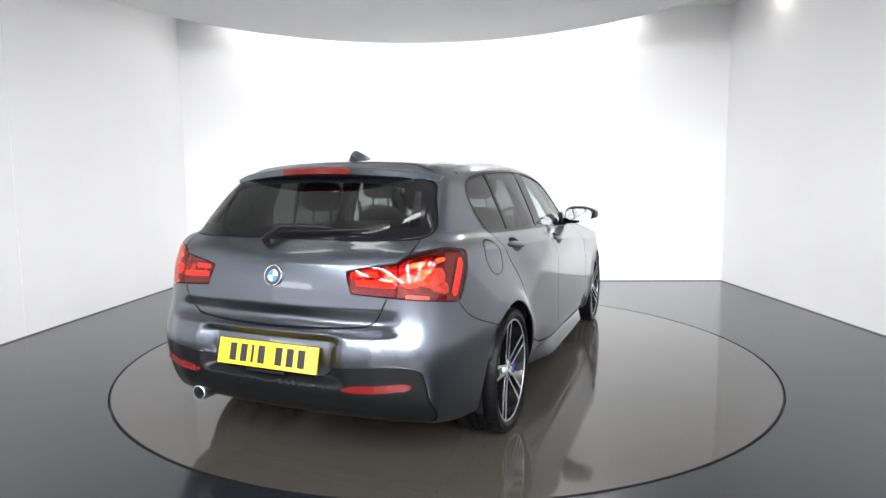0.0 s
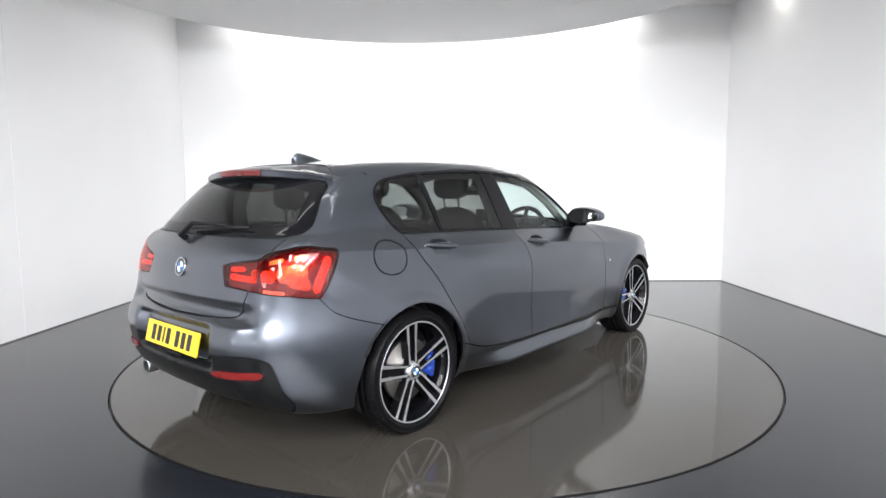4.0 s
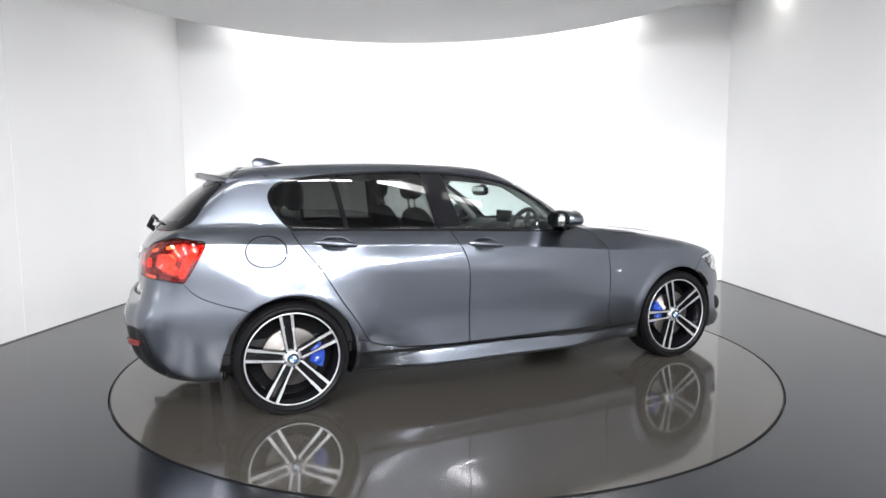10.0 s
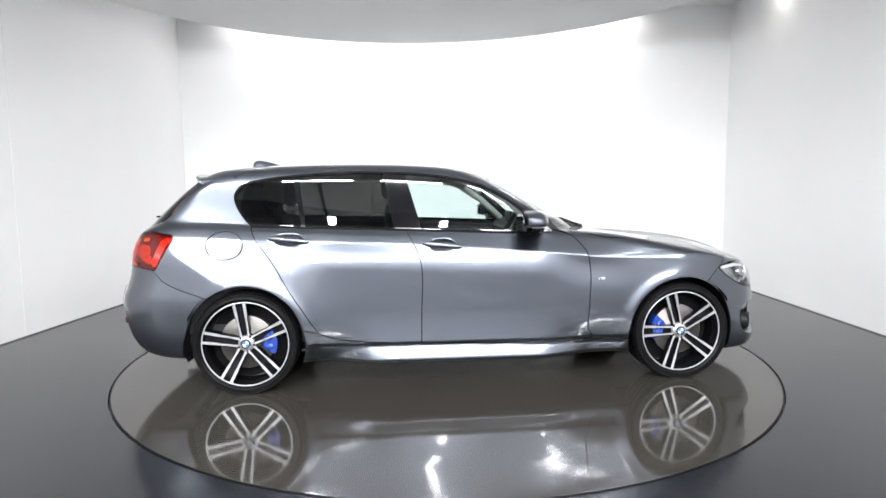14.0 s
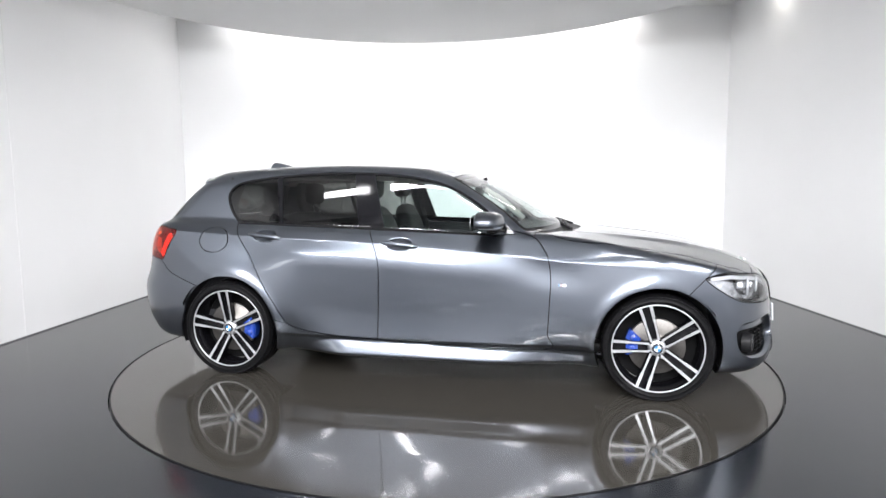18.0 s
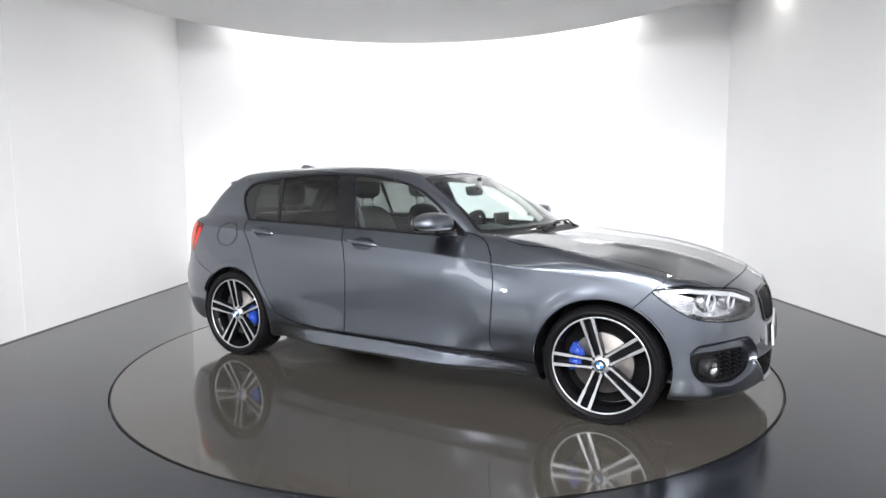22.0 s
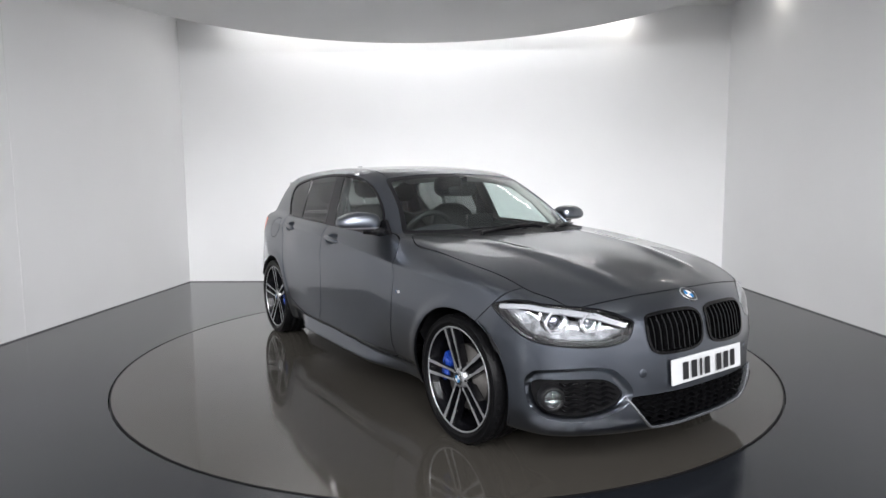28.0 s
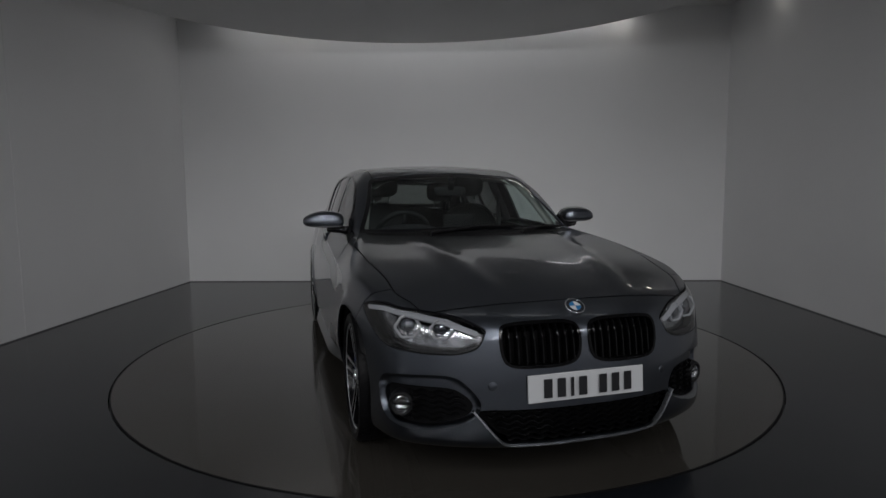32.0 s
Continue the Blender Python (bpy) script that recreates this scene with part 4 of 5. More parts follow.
part("wiper_blade", bm, BLACK_PLASTIC, arm, smooth=60)

# exhaust and reflectors
bm = bmesh.new()
lathe(bm, [(.030, .0), (.036, -.002), (.037, .006), (.036, .16), (.030, .16), (.029, .01)], 32)
pipe = part("exhaust_pipe", bm, SATIN, CAR, "round steel exhaust tip", smooth=40)
pipe.matrix_basis = Matrix.Translation((-2.105, .462, .262)) @ pose(0, 0, 0, 0, 0, -90)
bm = bmesh.new()
lathe(bm, [(.0005, .05), (.031, .05)], 24)
part("pipe_inside", bm, SEAL, pipe)
for side in (-1, 1):
    bm = bmesh.new()
    top, low = [], []
    for k in range(13):
        t = k / 12
        y = .375 + .275 * t
        z = .408 + .018 * t
        half = .0155 * min(1, (1 - t) * 9 + .25, t * 4 + .3)
        p = rear_at(side * y, z)
        p, q = p + Vector((-.002 + .3 * half, 0, half)), p + Vector((-.002 + .3 * half, 0, -half))
        top.append([bm.verts.new(p + Vector((d, 0, 0))) for d in (.01, -.006)])
        low.append([bm.verts.new(q + Vector((d, 0, 0))) for d in (.01, -.006)])
    for k in range(12):
        for quad in ((top[k][0], top[k][1], top[k + 1][1], top[k + 1][0]), (top[k][1], low[k][1], low[k + 1][1], top[k + 1][1]), (low[k][1], low[k][0], low[k + 1][0], low[k + 1][1])):
            bm.faces.new(quad)
    bmesh.ops.recalc_face_normals(bm, faces=bm.faces)
    part("rear_reflector", bm, TAIL_RED, CAR, "slim red bumper reflector")

# tail lamps: a red inside with lit-looking bars under a glossy lens, in two bodies a side
lamp_out, lamp_in = sub(tail_lamp, lambda x, y, z: (.612 - .25 * (.91 - z)) - tail_u(x, y), .006)


def bar(u0, z0, u1, z1, half):
    def field(x, y, z):
        u = tail_u(x, y)
        du, dz = u1 - u0, z1 - z0
        t = np.clip(((u - u0) * du + (z - z0) * dz) / (du * du + dz * dz), 0, 1)
        return np.hypot(u - u0 - t * du, z - z0 - t * dz) - half
    return field


def union(*fields):
    return lambda x, y, z: np.minimum.reduce([f(x, y, z) for f in fields])


def lamp_body(piece, bright, amber, clear, spark):
    for half in halves(piece):
        lens = sheet("tail_lamp", *half, RED_GLOSS, CAR, "red tail lamp with glowing bars", lip=.02)
        left = half
        for field, name, mat, depth in ((bright, "light_bar", LAMP_BAR, -.012), (amber, "indicator_lamp", LAMP_AMBER, -.010), (spark, "lamp_reflector", LAMP_SPARK, -.024), (clear, "reversing_lamp", LAMP_CLEAR, -.008)):
            if field is None:
                continue
            got, left = sub(left, field)
            sheet(name, *got, mat, lens, lip=0, out=depth)
        sheet("lamp_back", *left, LAMP_BACK, lens, "dark red reflector", lip=0, out=-.020)


lamp_body(lamp_out, union(bar(.968, .79, 1.03, .905, .024), bar(.64, .848, .69, .846, .026)), union(bar(.68, .908, .76, .918, .009), bar(.84, .925, .90, .930, .009)), bar(.635, .785, .77, .776, .008), union(bar(.755, .86, .88, .856, .040), bar(.82, .825, .915, .805, .026)))
lamp_body(lamp_in, union(bar(.40, .835, .58, .830, .013), bar(.40, .868, .50, .872, .010)), None, None, bar(.54, .862, .57, .862, .017))


# ---- the nose ----
def skin_bar(name, pts, wide, deep, mat, parent, sink=0.0, label=""):
    """A flat bar that follows points of the nose, wide across and deep inward."""
    bm = bmesh.new()
    rows = []
    for i, (y, z) in enumerate(pts):
        y0, z0 = pts[max(i - 1, 0)]
        y1, z1 = pts[min(i + 1, len(pts) - 1)]
        d = Vector((0, y1 - y0, z1 - z0)).normalized()
        side = Vector((0, -d.z, d.y)) * wide / 2
        p = front_at(y, z) + Vector((-sink, 0, 0))
        rows.append([bm.verts.new(p + side * a + Vector((b, 0, 0))) for a, b in ((.6, .0025), (1, -.002), (1, -deep), (-1, -deep), (-1, -.002), (-.6, .0025))])
    for a, b in zip(rows, rows[1:]):
        for k in range(6):
            bm.faces.new((a[k], a[(k + 1) % 6], b[(k + 1) % 6], b[k]))
    bm.faces.new(rows[0]), bm.faces.new(rows[-1][::-1])
    bmesh.ops.recalc_face_normals(bm, faces=bm.faces)
    return part(name, bm, mat, parent, label, smooth=35)


kid_field = lambda x, y, z: inside_of(KIDNEY, y, z)
kid_inner, kid_edge = sub(kidney, lambda x, y, z: kid_field(x, y, z) + .012)
for half_in, half_edge in zip(halves(kid_inner), halves(kid_edge)):
    grille = sheet("kidney_grille", *half_edge, GRILLE_BLACK, CAR, "gloss black kidney-shaped grille", lip=.03, out=.006)
    sheet("grille_back", *half_in, SEAL, grille, lip=0, out=-.055)
    side = -1 if half_in[0][:, 1].mean() < 0 else 1
    for k in range(9):
        y = .048 + .268 * k / 8
        lo, hi = .520 + .010 * (k in (0, 8)), .672 - .012 * (k == 8)
        skin_bar("grille_slat", [(side * y, lo + (hi - lo) * j / 7) for j in range(8)], .010, .034, GRILLE_BLACK, grille, .004)

bay = sheet("lower_grille", *intake, SEAL, CAR, "black lower grille with wavy bars", lip=0, out=-.05)
for r in range(6):
    z0 = .218 + .023 * r
    end = .325 + .10 * r / 5
    pts = [(-end + 2 * end * j / 72, z0 + .0055 * math.tanh(2.2 * math.sin(2 * math.pi * (-end + 2 * end * j / 72) / .062))) for j in range(73)]
    skin_bar("mesh_bar", pts, .0065, .020, GRILLE_BLACK, bay, .012)
blade = [(-.462, .335), (-.43, .295), (-.39, .245), (-.352, .205), (-.325, .194), (-.28, .190), (-.15, .188), (0, .187), (.15, .188), (.28, .190), (.325, .194), (.352, .205), (.39, .245), (.43, .295), (.462, .335)]
skin_bar("bumper_blade", [tuple(p) for p in ring(blade, 4, False)], .012, .02, BLADE, CAR, -.004, "silver-grey edge under the lower grille")

FOG_IN = ring([(.610, .378), (.585, .400), (.51, .412), (.19, .418), (.085, .395), (.030, .352), (.070, .303), (.255, .261), (.43, .259), (.535, .277), (.592, .320)], 6)
for half in halves(fog_bay):
    side = -1 if half[0][:, 1].mean() < 0 else 1
    deep, edge = sub(half, lambda x, y, z: inside_of(FOG_IN, head_u(x, y), z))
    V = edge[0]
    outer_way = -inside_of(FOG, head_u(V[:, 0], np.abs(V[:, 1])), V[:, 2], .2)
    fall = step(0, .020, outer_way)
    sheet("bumper_recess", *edge, PAINT, CAR, "painted hollow round the intake", lip=.02, out=-(.003 + .030 * fall[:, None]), bent=True)
    hollow = sheet("fog_lamp_bay", *deep, SEAL, CAR, "black recess with wavy bars round the fog lamp", lip=0, out=-.045)
    for r in range(6):
        z0 = .285 + .022 * r
        pts = []
        for j in range(46):
            y = .40 + .40 * j / 45
            p = front_at(side * y, z0)
            if inside_of(FOG_IN, np.array([y - p.x + 1.6]), np.array([z0]), .2)[0] < -.008 and y < .69:
                pts.append((side * y, z0 + .005 * math.tanh(2.2 * math.sin(2 * math.pi * y / .062))))
        if len(pts) > 4:
            skin_bar("mesh_bar", pts, .0065, .016, GRILLE_BLACK, hollow, .034)
    at = Matrix.Translation((1.862, side * .716, .334)) @ pose(0, 0, 0, 0, 0, 90 + side * 24)
    bm = bmesh.new()
    lathe(bm, [(.037, -.004), (.043, -.012), (.050, -.008), (.056, .012), (.058, .04)], 40)
    ringed = part("fog_lamp", bm, BLACK_PLASTIC, CAR, "round fog lamp", smooth=40)
    ringed.matrix_basis = at
    bm = bmesh.new()
    lathe(bm, [(.0005, .022), (.02, .020), (.034, .008), (.038, -.004)], 32)
    part("lamp_bowl", bm, LAMP_BOWL, ringed, smooth=60)
    bm = bmesh.new()
    lathe(bm, [(.0005, -.012), (.02, -.0105), (.032, -.006), (.038, -.001)], 32)
    part("lamp_glass", bm, LENS, ringed, smooth=60)
    bm = bmesh.new()
    box(bm, (-.034, .000, -.006), (.034, .012, .002), .002)
    part("lamp_shade", bm, BLACK_PLASTIC, ringed)

SENSORS = ((-.388, .437), (.388, .437))

# headlamps
head_field = lambda x, y, z: inside_of(HEAD, head_u(x, y), z)


def head_bar(*pts, half=.01):
    def field(x, y, z):
        u = head_u(x, y)
        best = 9.0
        for (u0, z0), (u1, z1) in zip(pts, pts[1:]):
            du, dz = u1 - u0, z1 - z0
            t = np.clip(((u - u0) * du + (z - z0) * dz) / (du * du + dz * dz), 0, 1)
            best = np.minimum(best, np.hypot(u - u0 - t * du, z - z0 - t * dz))
        return best - half
    return field


for half in halves(head_lamp):
    side = -1 if half[0][:, 1].mean() < 0 else 1
    lens = sheet("headlamp", *half, LENS, CAR, "clear headlamp with two white light rings", lip=0)
    inner, rim = sub(half, lambda x, y, z: head_field(x, y, z) + .005)
    sheet("lamp_rim", *rim, BLACK_GLOSS, lens, lip=.02, out=-.002)
    brow, left = sub(inner, head_bar((.79, .706), (.62, .720), (.40, .706), (.20, .684), (.03, .642), half=.0105))
    sheet("light_brow", *brow, LED_WHITE, lens, "white light bar along the top", lip=.01, out=-.012)
    low, left = sub(left, head_bar((.58, .592), (.45, .576), (.30, .570), (.12, .572), (.02, .60), half=.006))
    sheet("lamp_apron", *low, GRILLE_BLACK, lens, lip=.01, out=-.012)
    sheet("lamp_inside", *left, LAMP_BOWL, lens, "silvery reflector", lip=0, out=-.055)
    for (px, py, pz), r in (((1.866, .690, .650), .049), ((1.945, .566, .648), .043)):
        m = Matrix.Translation((px - .030, side * py * .985, pz)) @ pose(0, 0, 0, 0, 0, 90 + side * 14)
        bm = bmesh.new()
        six = [(r * math.cos(a), -.004, r * math.sin(a) * .92) for a in (radians(105 + 330 * j / 36) for j in range(37))]
        six = [(x * (1 + .06 * math.cos(6 * math.atan2(z, x))), y, z * (1 + .06 * math.cos(6 * math.atan2(z, x)))) for x, y, z in six]
        tube(bm, six, .0062, 8)
        rng = part("light_ring", bm, LED_WHITE, lens, "white light ring", smooth=50)
        rng.matrix_basis = m
        bm = bmesh.new()
        lathe(bm, [(.0005, -.002), (r * .35, .001), (r * .60, .010), (r * .72, .022)], 32)
        eye = part("projector_lens", bm, PROJECTOR, lens, smooth=60)
        eye.matrix_basis = m
        bm = bmesh.new()
        lathe(bm, [(r * .70, .012), (r * .80, .010), (r * .98, .02), (r * 1.0, .05)], 32)
        cup = part("projector_cup", bm, LAMP_BOWL, lens, smooth=50)
        cup.matrix_basis = m

# parking sensors in the bumper
for y, z in SENSORS:
    bm = bmesh.new()
    lathe(bm, [(.0005, -.0022), (.015, -.0020), (.018, -.0005), (.0185, .008)], 28)
    sensor = part("parking_sensor", bm, PAINT, CAR, smooth=40)
    sensor.matrix_basis = facing(front_at(y, z), .001)

# wing badge
for side in (-1, 1):
    p = side_at(.812, .657, side)
    badge = part("wing_badge", box(bmesh.new(), (-.022, -.002, -.008), (.022, .002, .008), .001), CHROME, CAR, "small silver wing badge")
    badge.matrix_basis = facing(p, .001)
    for k, mat in enumerate((BADGE_BLUE, BLADE, TAIL_RED)):
        part("badge_stripe", box(bmesh.new(), (-.021 + .006 * k, -.0028, -.0075), (-.016 + .006 * k, -.0018, .0075)), mat, badge)

# front wipers
for y0, y1, x1 in ((-.30, .26, .80), (.28, .66, .66)):
    a = cast((.86 - .3 * y0 * y0, y0, 1.3), (0, 0, -1)) + Vector((0, 0, .012))
    b = cast((.79 - .36 * y1 * y1, y1, 1.3), (0, 0, -1)) + Vector((0, 0, .014))
    bm = bmesh.new()
    tube(bm, [a + Vector((.03, -.02, -.01)), a, a.lerp(b, .5) + Vector((.012, 0, .014)), a.lerp(b, .72) + Vector((.004, 0, .010))], [.012, .010, .007, .006], 6)
    w = part("front_wiper", bm, BLACK_PLASTIC, CAR, "black windscreen wiper", smooth=60)
    bm = bmesh.new()
    tube(bm, [a + Vector((-.015, -.06, .008)), a.lerp(b, .5) + Vector((-.01, 0, .004)), b], [.006, .009, .005], 6)
    part("wiper_blade", bm, BLACK_PLASTIC, w, smooth=60)


# ---- door mirrors and handles ----
def blob(bm, at, half, power=2.6, n=28, shape=None):
    """A rounded body; shape(x, y, z) may move its points, given in -1 to 1."""
    made = bmesh.ops.create_uvsphere(bm, u_segments=n, v_segments=n // 2, radius=1)["verts"]
    for v in made:
        c = v.co.copy()
        k = sum(abs(q) ** power for q in c) ** (-1 / power)
        c *= k
        if shape:
            c = Vector(shape(*c))
        v.co = Vector((at[0] + c.x * half[0], at[1] + c.y * half[1], at[2] + c.z * half[2]))
    return made


for side in (-1, 1):
    def housing(x, y, z):
        out = y * side
        top = 1 - .42 * max(out, 0) ** 1.5 - .06 * max(-out, 0) ** 2
        return (x * (1 - .16 * out) - .16 * out - .10 * max(z, 0), y, z * top if z > 0 else z * (.62 - .10 * out))
    whole = bmesh.new()
    blob(whole, (.382, side * .890, 1.014), (.080, .124, .064), 3.2, 36, housing)
    cap = bmesh.new()
    blob(cap, (.382, side * .890, 1.014), (.0815, .1255, .0655), 3.2, 36, housing)
    bmesh.ops.bisect_plane(cap, geom=cap.verts[:] + cap.edges[:] + cap.faces[:], plane_co=(0, 0, .990), plane_no=(0, 0, 1), clear_inner=True)
    bmesh.ops.bisect_plane(cap, geom=cap.verts[:] + cap.edges[:] + cap.faces[:], plane_co=(.318, 0, 0), plane_no=(1, 0, 0), clear_inner=True)
    mirror = part("door_mirror", whole, BLACK_GLOSS, CAR, "door mirror with a grey painted cap", smooth=60)
    part("mirror_cap", cap, PAINT, mirror, smooth=60)
    strip = bmesh.new()
    blob(strip, (.382, side * .890, 1.014), (.0825, .1265, .0665), 3.2, 36, housing)
    for co, no in (((0, 0, .978), (0, 0, 1)), ((0, 0, .989), (0, 0, -1)), ((.345, 0, 0), (1, 0, 0))):
        bmesh.ops.bisect_plane(strip, geom=strip.verts[:] + strip.edges[:] + strip.faces[:], plane_co=co, plane_no=no, clear_inner=True)
    part("mirror_indicator", strip, LED_WHITE, mirror, "slim white indicator strip", smooth=60)
    pane = bmesh.new()
    slab(pane, [(.100 * c * (1.0 if c * side < 0 else .92) , .044 * s) for c, s in ((math.copysign(abs(math.cos(a)) ** .7, math.cos(a)), math.copysign(abs(math.sin(a)) ** .7, math.sin(a))) for a in (2 * math.pi * j / 32 for j in range(32)))], .293, .296, lambda u, w, a: Vector((a, side * .885 + u, 1.014 + w)))
    bmesh.ops.recalc_face_normals(pane, faces=pane.faces)
    part("mirror_glass", pane, MIRROR, mirror, "mirror glass")
    arm = bmesh.new()
    tube(arm, [(.47, side * .715, .955), (.43, side * .79, .962), (.395, side * .86, .972)], [.030, .024, .028], 10)
    part("mirror_arm", arm, BLACK_GLOSS, mirror, smooth=60)
    foot = bmesh.new()
    slab(foot, [(.36, .945), (.53, .945), (.475, .995), (.435, 1.03), (.395, 1.02)], -.014, .006, lambda u, w, a: Vector((u, side * (float(belt_y(u)) - .30 * (w - .95) + a), w)))
    bmesh.ops.recalc_face_normals(foot, faces=foot.faces)
    part("mirror_foot", foot, BLACK_GLOSS, mirror)
    for k, (hx, hz) in enumerate(HANDLES):
        door = DOORS[("rear_door", "front_door")[k], side]
        bm = bmesh.new()
        rows = []
        for j in range(17):
            t = -1 + j / 8
            x = hx + .122 * t
            z = hz - .012 * t
            p = side_at(x, z, side)
            bow = .010 + .016 * (1 - t * t) ** .5
            p.y += side * .016 * math.exp(-(.122 * t / .052) ** 4)
            half = .0135 * (1 - t ** 4) ** .5 + .0025 + .002 * (1 - abs(t))
            rows.append([bm.verts.new(p + Vector((0, side * (bow * .55 * math.cos(a) + bow * .55 - .004), half * math.sin(a)))) for a in (2 * math.pi * q / 12 for q in range(12))])
        for a, b in zip(rows, rows[1:]):
            for q in range(12):
                bm.faces.new((a[q], a[(q + 1) % 12], b[(q + 1) % 12], b[q]))
        bm.faces.new(rows[0]), bm.faces.new(rows[-1][::-1])
        bmesh.ops.recalc_face_normals(bm, faces=bm.faces)
        part("door_handle", bm, PAINT, door, "grey door handle", smooth=60)


# ---- the cabin ----
def seat(at, wide, high, label, rest_x=-.30, headrests=(0,), head_wide=.13):
    x0, y0 = at
    bm = bmesh.new()
    def squab(x, y, z):
        return (x, y, z + .25 * max(abs(y) - .6, 0) - .12 * x)
    blob(bm, (x0, y0, .46), (.26, wide, .09), 3.5, 24, squab)
    ob = part("seat", bm, CLOTH, CAR, label, smooth=60)
    bm = bmesh.new()
    def backed(x, y, z):
        return (x - .35 * max(abs(y) - .55, 0) * -1.2, y * (1 - .14 * max(z, 0)), z)
    blob(bm, (0, 0, 0), (.075, wide * 1.02, high), 3.2, 28, backed)
    back = part("backrest", bm, CLOTH, ob, smooth=60)
    back.matrix_basis = pose(x0 + rest_x, y0, .52 + high * .93, 0, -14, 0)
    for hy in headrests:
        bm = bmesh.new()
        blob(bm, (x0 + rest_x - high * .28, y0 + hy, .52 + high * 1.93 + .135), (.052, head_wide, .088), 3.2, 24)
        part("headrest", bm, CLOTH, ob, smooth=60)
        for s in (-.06, .06):
            bm = bmesh.new()
            tube(bm, [(x0 + rest_x - high * .24, y0 + hy + s, .52 + high * 1.80), (x0 + rest_x - high * .28, y0 + hy + s, .52 + high * 1.93 + .08)], .0065, 8)
            part("headrest_post", bm, CHROME, ob, smooth=60)
    return ob


for side in (-1, 1):
    seat((-.10, side * .36), .235, .30, "black leather front seat")
seat((-.92, 0), .58, .27, "black leather rear bench", -.24, (-.34, .34), .13)

bm = bmesh.new()
rows = []
for k in range(25):
    y = -.66 + 1.32 * k / 24
    hood = .035 * math.exp(-((y + .37) / .17) ** 4)
    rows.append([bm.verts.new((x, y, z + h * hood)) for x, z, h in ((.80 - .35 * y * y, .945, 0), (.62 - .2 * y * y, .955, .2), (.50, .955, 1), (.44, .945, 1), (.40, .90, .3), (.42, .78, 0), (.44, .55, 0), (.50, .35, 0))])
for a, b in zip(rows, rows[1:]):
    for k in range(7):
        bm.faces.new((a[k], a[k + 1], b[k + 1], b[k]))
bmesh.ops.recalc_face_normals(bm, faces=bm.faces)
dash = part("dashboard", bm, DASH, CAR, "dark soft dashboard", smooth=50)
bm = bmesh.new()
box(bm, (.40, -.11, .955), (.425, .11, 1.045), .008)
part("display_screen", bm, BLACK_PLASTIC, dash)

turn = Matrix.Translation((.34, -.37, .895)) @ pose(0, 0, 0, 0, -66, 0)
bm = bmesh.new()
tube(bm, [(.182 * math.cos(2 * math.pi * k / 40), .182 * math.sin(2 * math.pi * k / 40), 0) for k in range(40)], .017, 10, closed=True)
steer = part("steering_wheel", bm, CLOTH, CAR, "black leather steering wheel", smooth=60)
steer.matrix_basis = turn
bm = bmesh.new()
blob(bm, (0, 0, -.01), (.075, .085, .03), 3, 20)
for a in (0, 90, 270):
    c, s = math.cos(radians(a)), math.sin(radians(a))
    tube(bm, [(.05 * c, .05 * s, -.008), (.175 * c, .175 * s, -.002)], .016, 8)
part("wheel_hub", bm, BLACK_PLASTIC, steer, smooth=60)

bm = bmesh.new()
blob(bm, (.205, 0, 1.195), (.022, .115, .036), 3.4, 24)
rvm = part("inside_mirror", bm, BLACK_PLASTIC, CAR, "black inside mirror", smooth=60)
bm = bmesh.new()
tube(bm, [(.22, 0, 1.21), (.245, 0, 1.26), (.235, 0, 1.285)], .022, 8)
part("mirror_stem", bm, BLACK_PLASTIC, rvm, smooth=60)
bm = bmesh.new()
box(bm, (.18, -.10, .10 + 1.09), (.184, .10, 1.222), .001)
part("mirror_glass", bm, MIRROR, rvm)

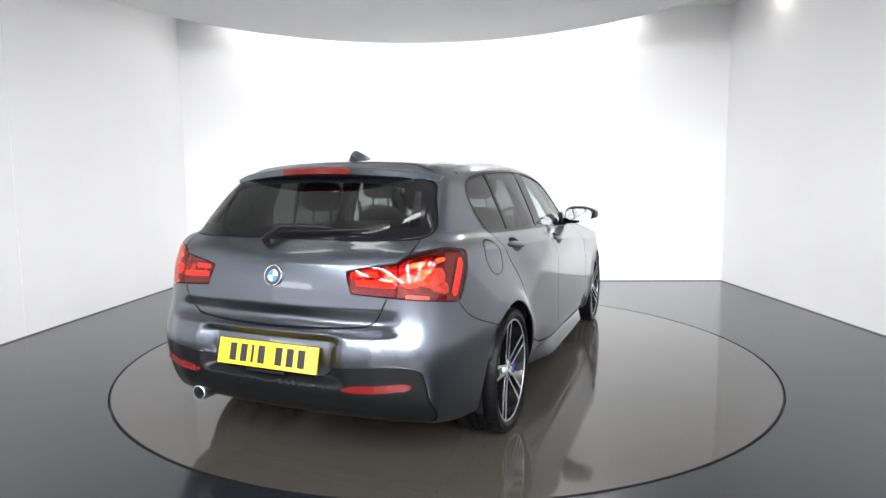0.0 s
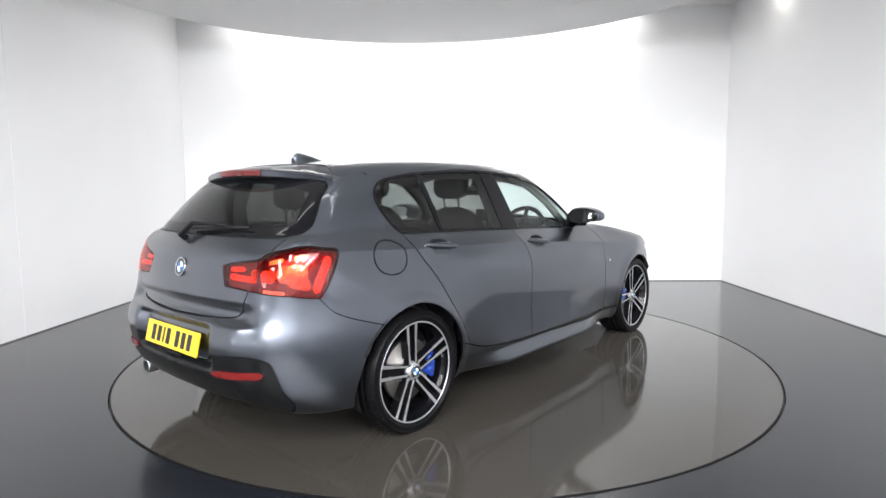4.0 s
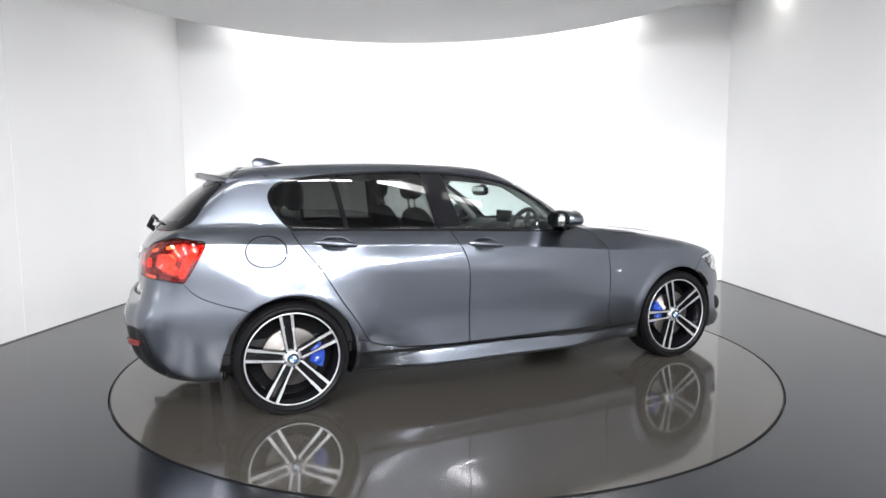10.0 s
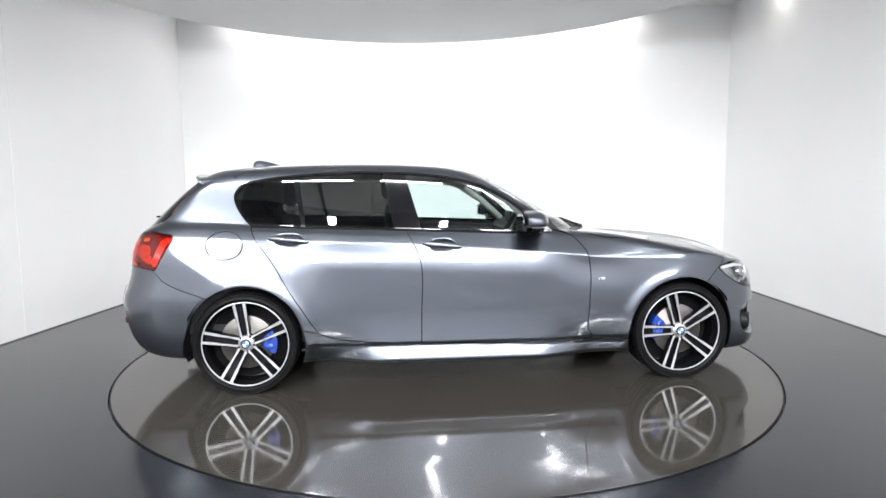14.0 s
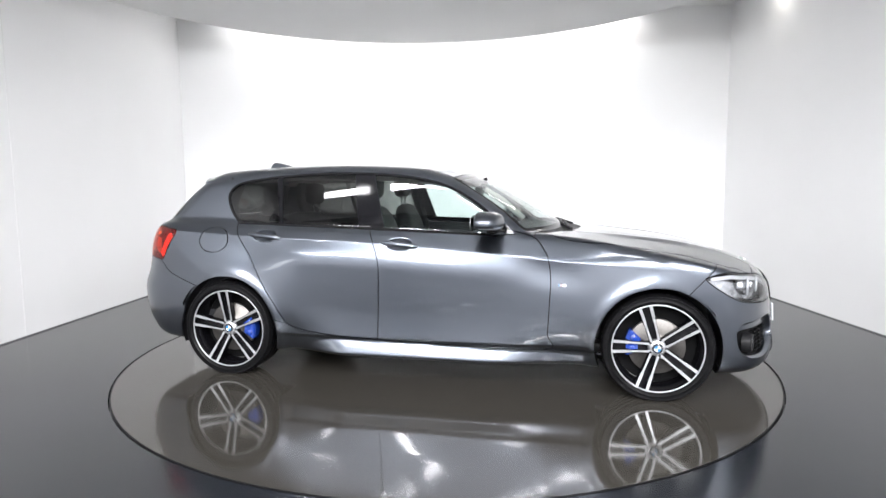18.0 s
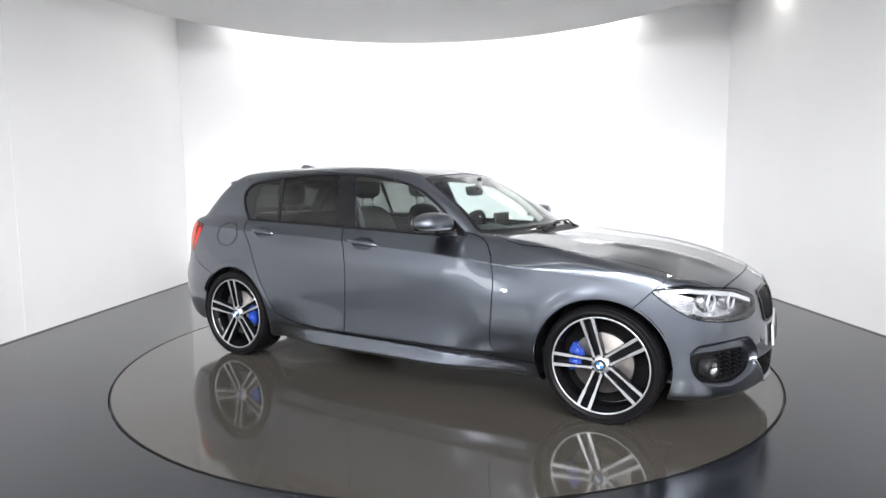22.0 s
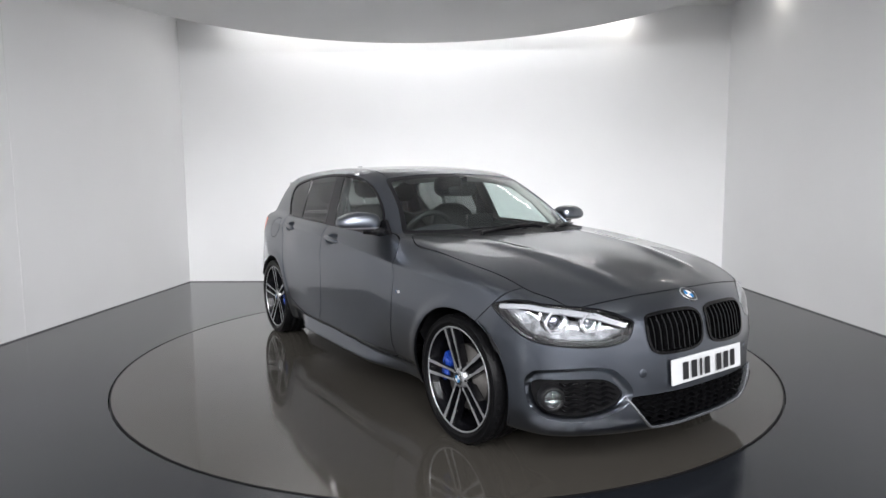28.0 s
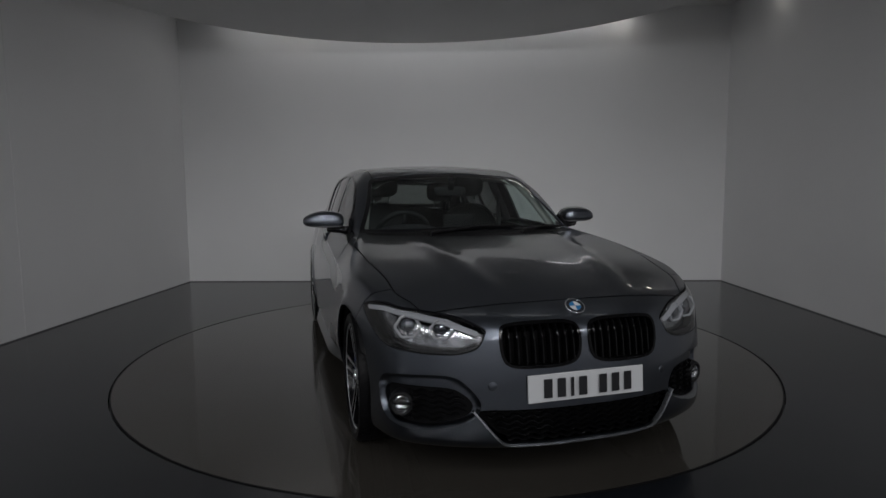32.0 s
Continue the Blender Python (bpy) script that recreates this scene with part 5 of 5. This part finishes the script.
# floor, inner door panels, lining, parcel shelf, bulkhead
bm = bmesh.new()
box(bm, (-1.9, -.70, .27), (1.0, .70, .33), .01)
box(bm, (-.6, -.11, .33), (.45, .11, .60), .03)
part("cabin_floor", bm, DASH, CAR, "dark carpeted cabin floor")
bm = bmesh.new()
box(bm, (.92, -.70, .30), (.96, .70, .90), .01)
part("bulkhead", bm, BLACK_PLASTIC, CAR)
for side in (-1, 1):
    bm = bmesh.new()
    slab(bm, [(-1.70, .34), (.62, .34), (.62, .86), (.44, .905), (-.5, .94), (-1.3, .965), (-1.70, .97)], .655, .70, lambda u, w, a: Vector((u, side * (a + .02 * (w < .9)), w)))
    bmesh.ops.recalc_face_normals(bm, faces=bm.faces)
    part("door_trim", bm, DASH, CAR, "dark inner door trim")
bm = bmesh.new()
rows = []
for k in range(27):
    x = -1.62 + 1.76 * k / 26
    rows.append([bm.verts.new((x, y, float(roof_z(x)) - .10 * y * y - .035 - .06 * (abs(y) / .52) ** 6)) for y in np.linspace(-.52, .52, 15)])
for a, b in zip(rows, rows[1:]):
    for k in range(14):
        bm.faces.new((a[k], a[k + 1], b[k + 1], b[k]))
part("roof_lining", bm, LINING, CAR, "grey roof lining", smooth=60)
bm = bmesh.new()
box(bm, (-1.86, -.60, .955), (-1.20, .60, .98), .01)
part("parcel_shelf", bm, DASH, CAR, "dark parcel shelf")
for side in (-1, 1):
    for pts, r in (([(.47, .645, .96), (.29, .60, 1.12), (.10, .555, 1.24), (-.05, .54, 1.285)], .026), ([(-.40, .68, .95), (-.43, .62, 1.12), (-.46, .55, 1.30)], .034), ([(-1.42, .62, .98), (-1.46, .58, 1.12), (-1.42, .53, 1.28)], .06), ([(-1.80, .55, 1.0), (-1.70, .53, 1.12), (-1.58, .50, 1.25)], .05)):
        bm = bmesh.new()
        tube(bm, [(x, side * y, z) for x, y, z in pts], r, 8)
        part("pillar_trim", bm, LINING if r < .03 else DASH, CAR, smooth=60)
    bm = bmesh.new()
    tube(bm, [(-.40, side * .60, 1.18), (-.36, side * .585, 1.0), (-.28, side * .56, .6)], [.004, .022, .022], 6)
    part("seat_belt", bm, DASH, CAR, "dark seat belt", smooth=60)


# ---- what moves ----
def motions():
    rows = []
    for k in range(65):
        t = k / 2
        a = radians(67.393 - 4.40671 * t)
        ox, oy = .0660, -.0433
        rows.append((t, pose(math.cos(a) * ox - math.sin(a) * oy, math.sin(a) * ox + math.cos(a) * oy, 0, 0, 0, math.degrees(a))))
    walk(CAR, rows)
    walk(turntable, [(t, pose(0, 0, 0, 0, 0, m.to_euler().z * 180 / math.pi)) for t, m in rows])


motions()
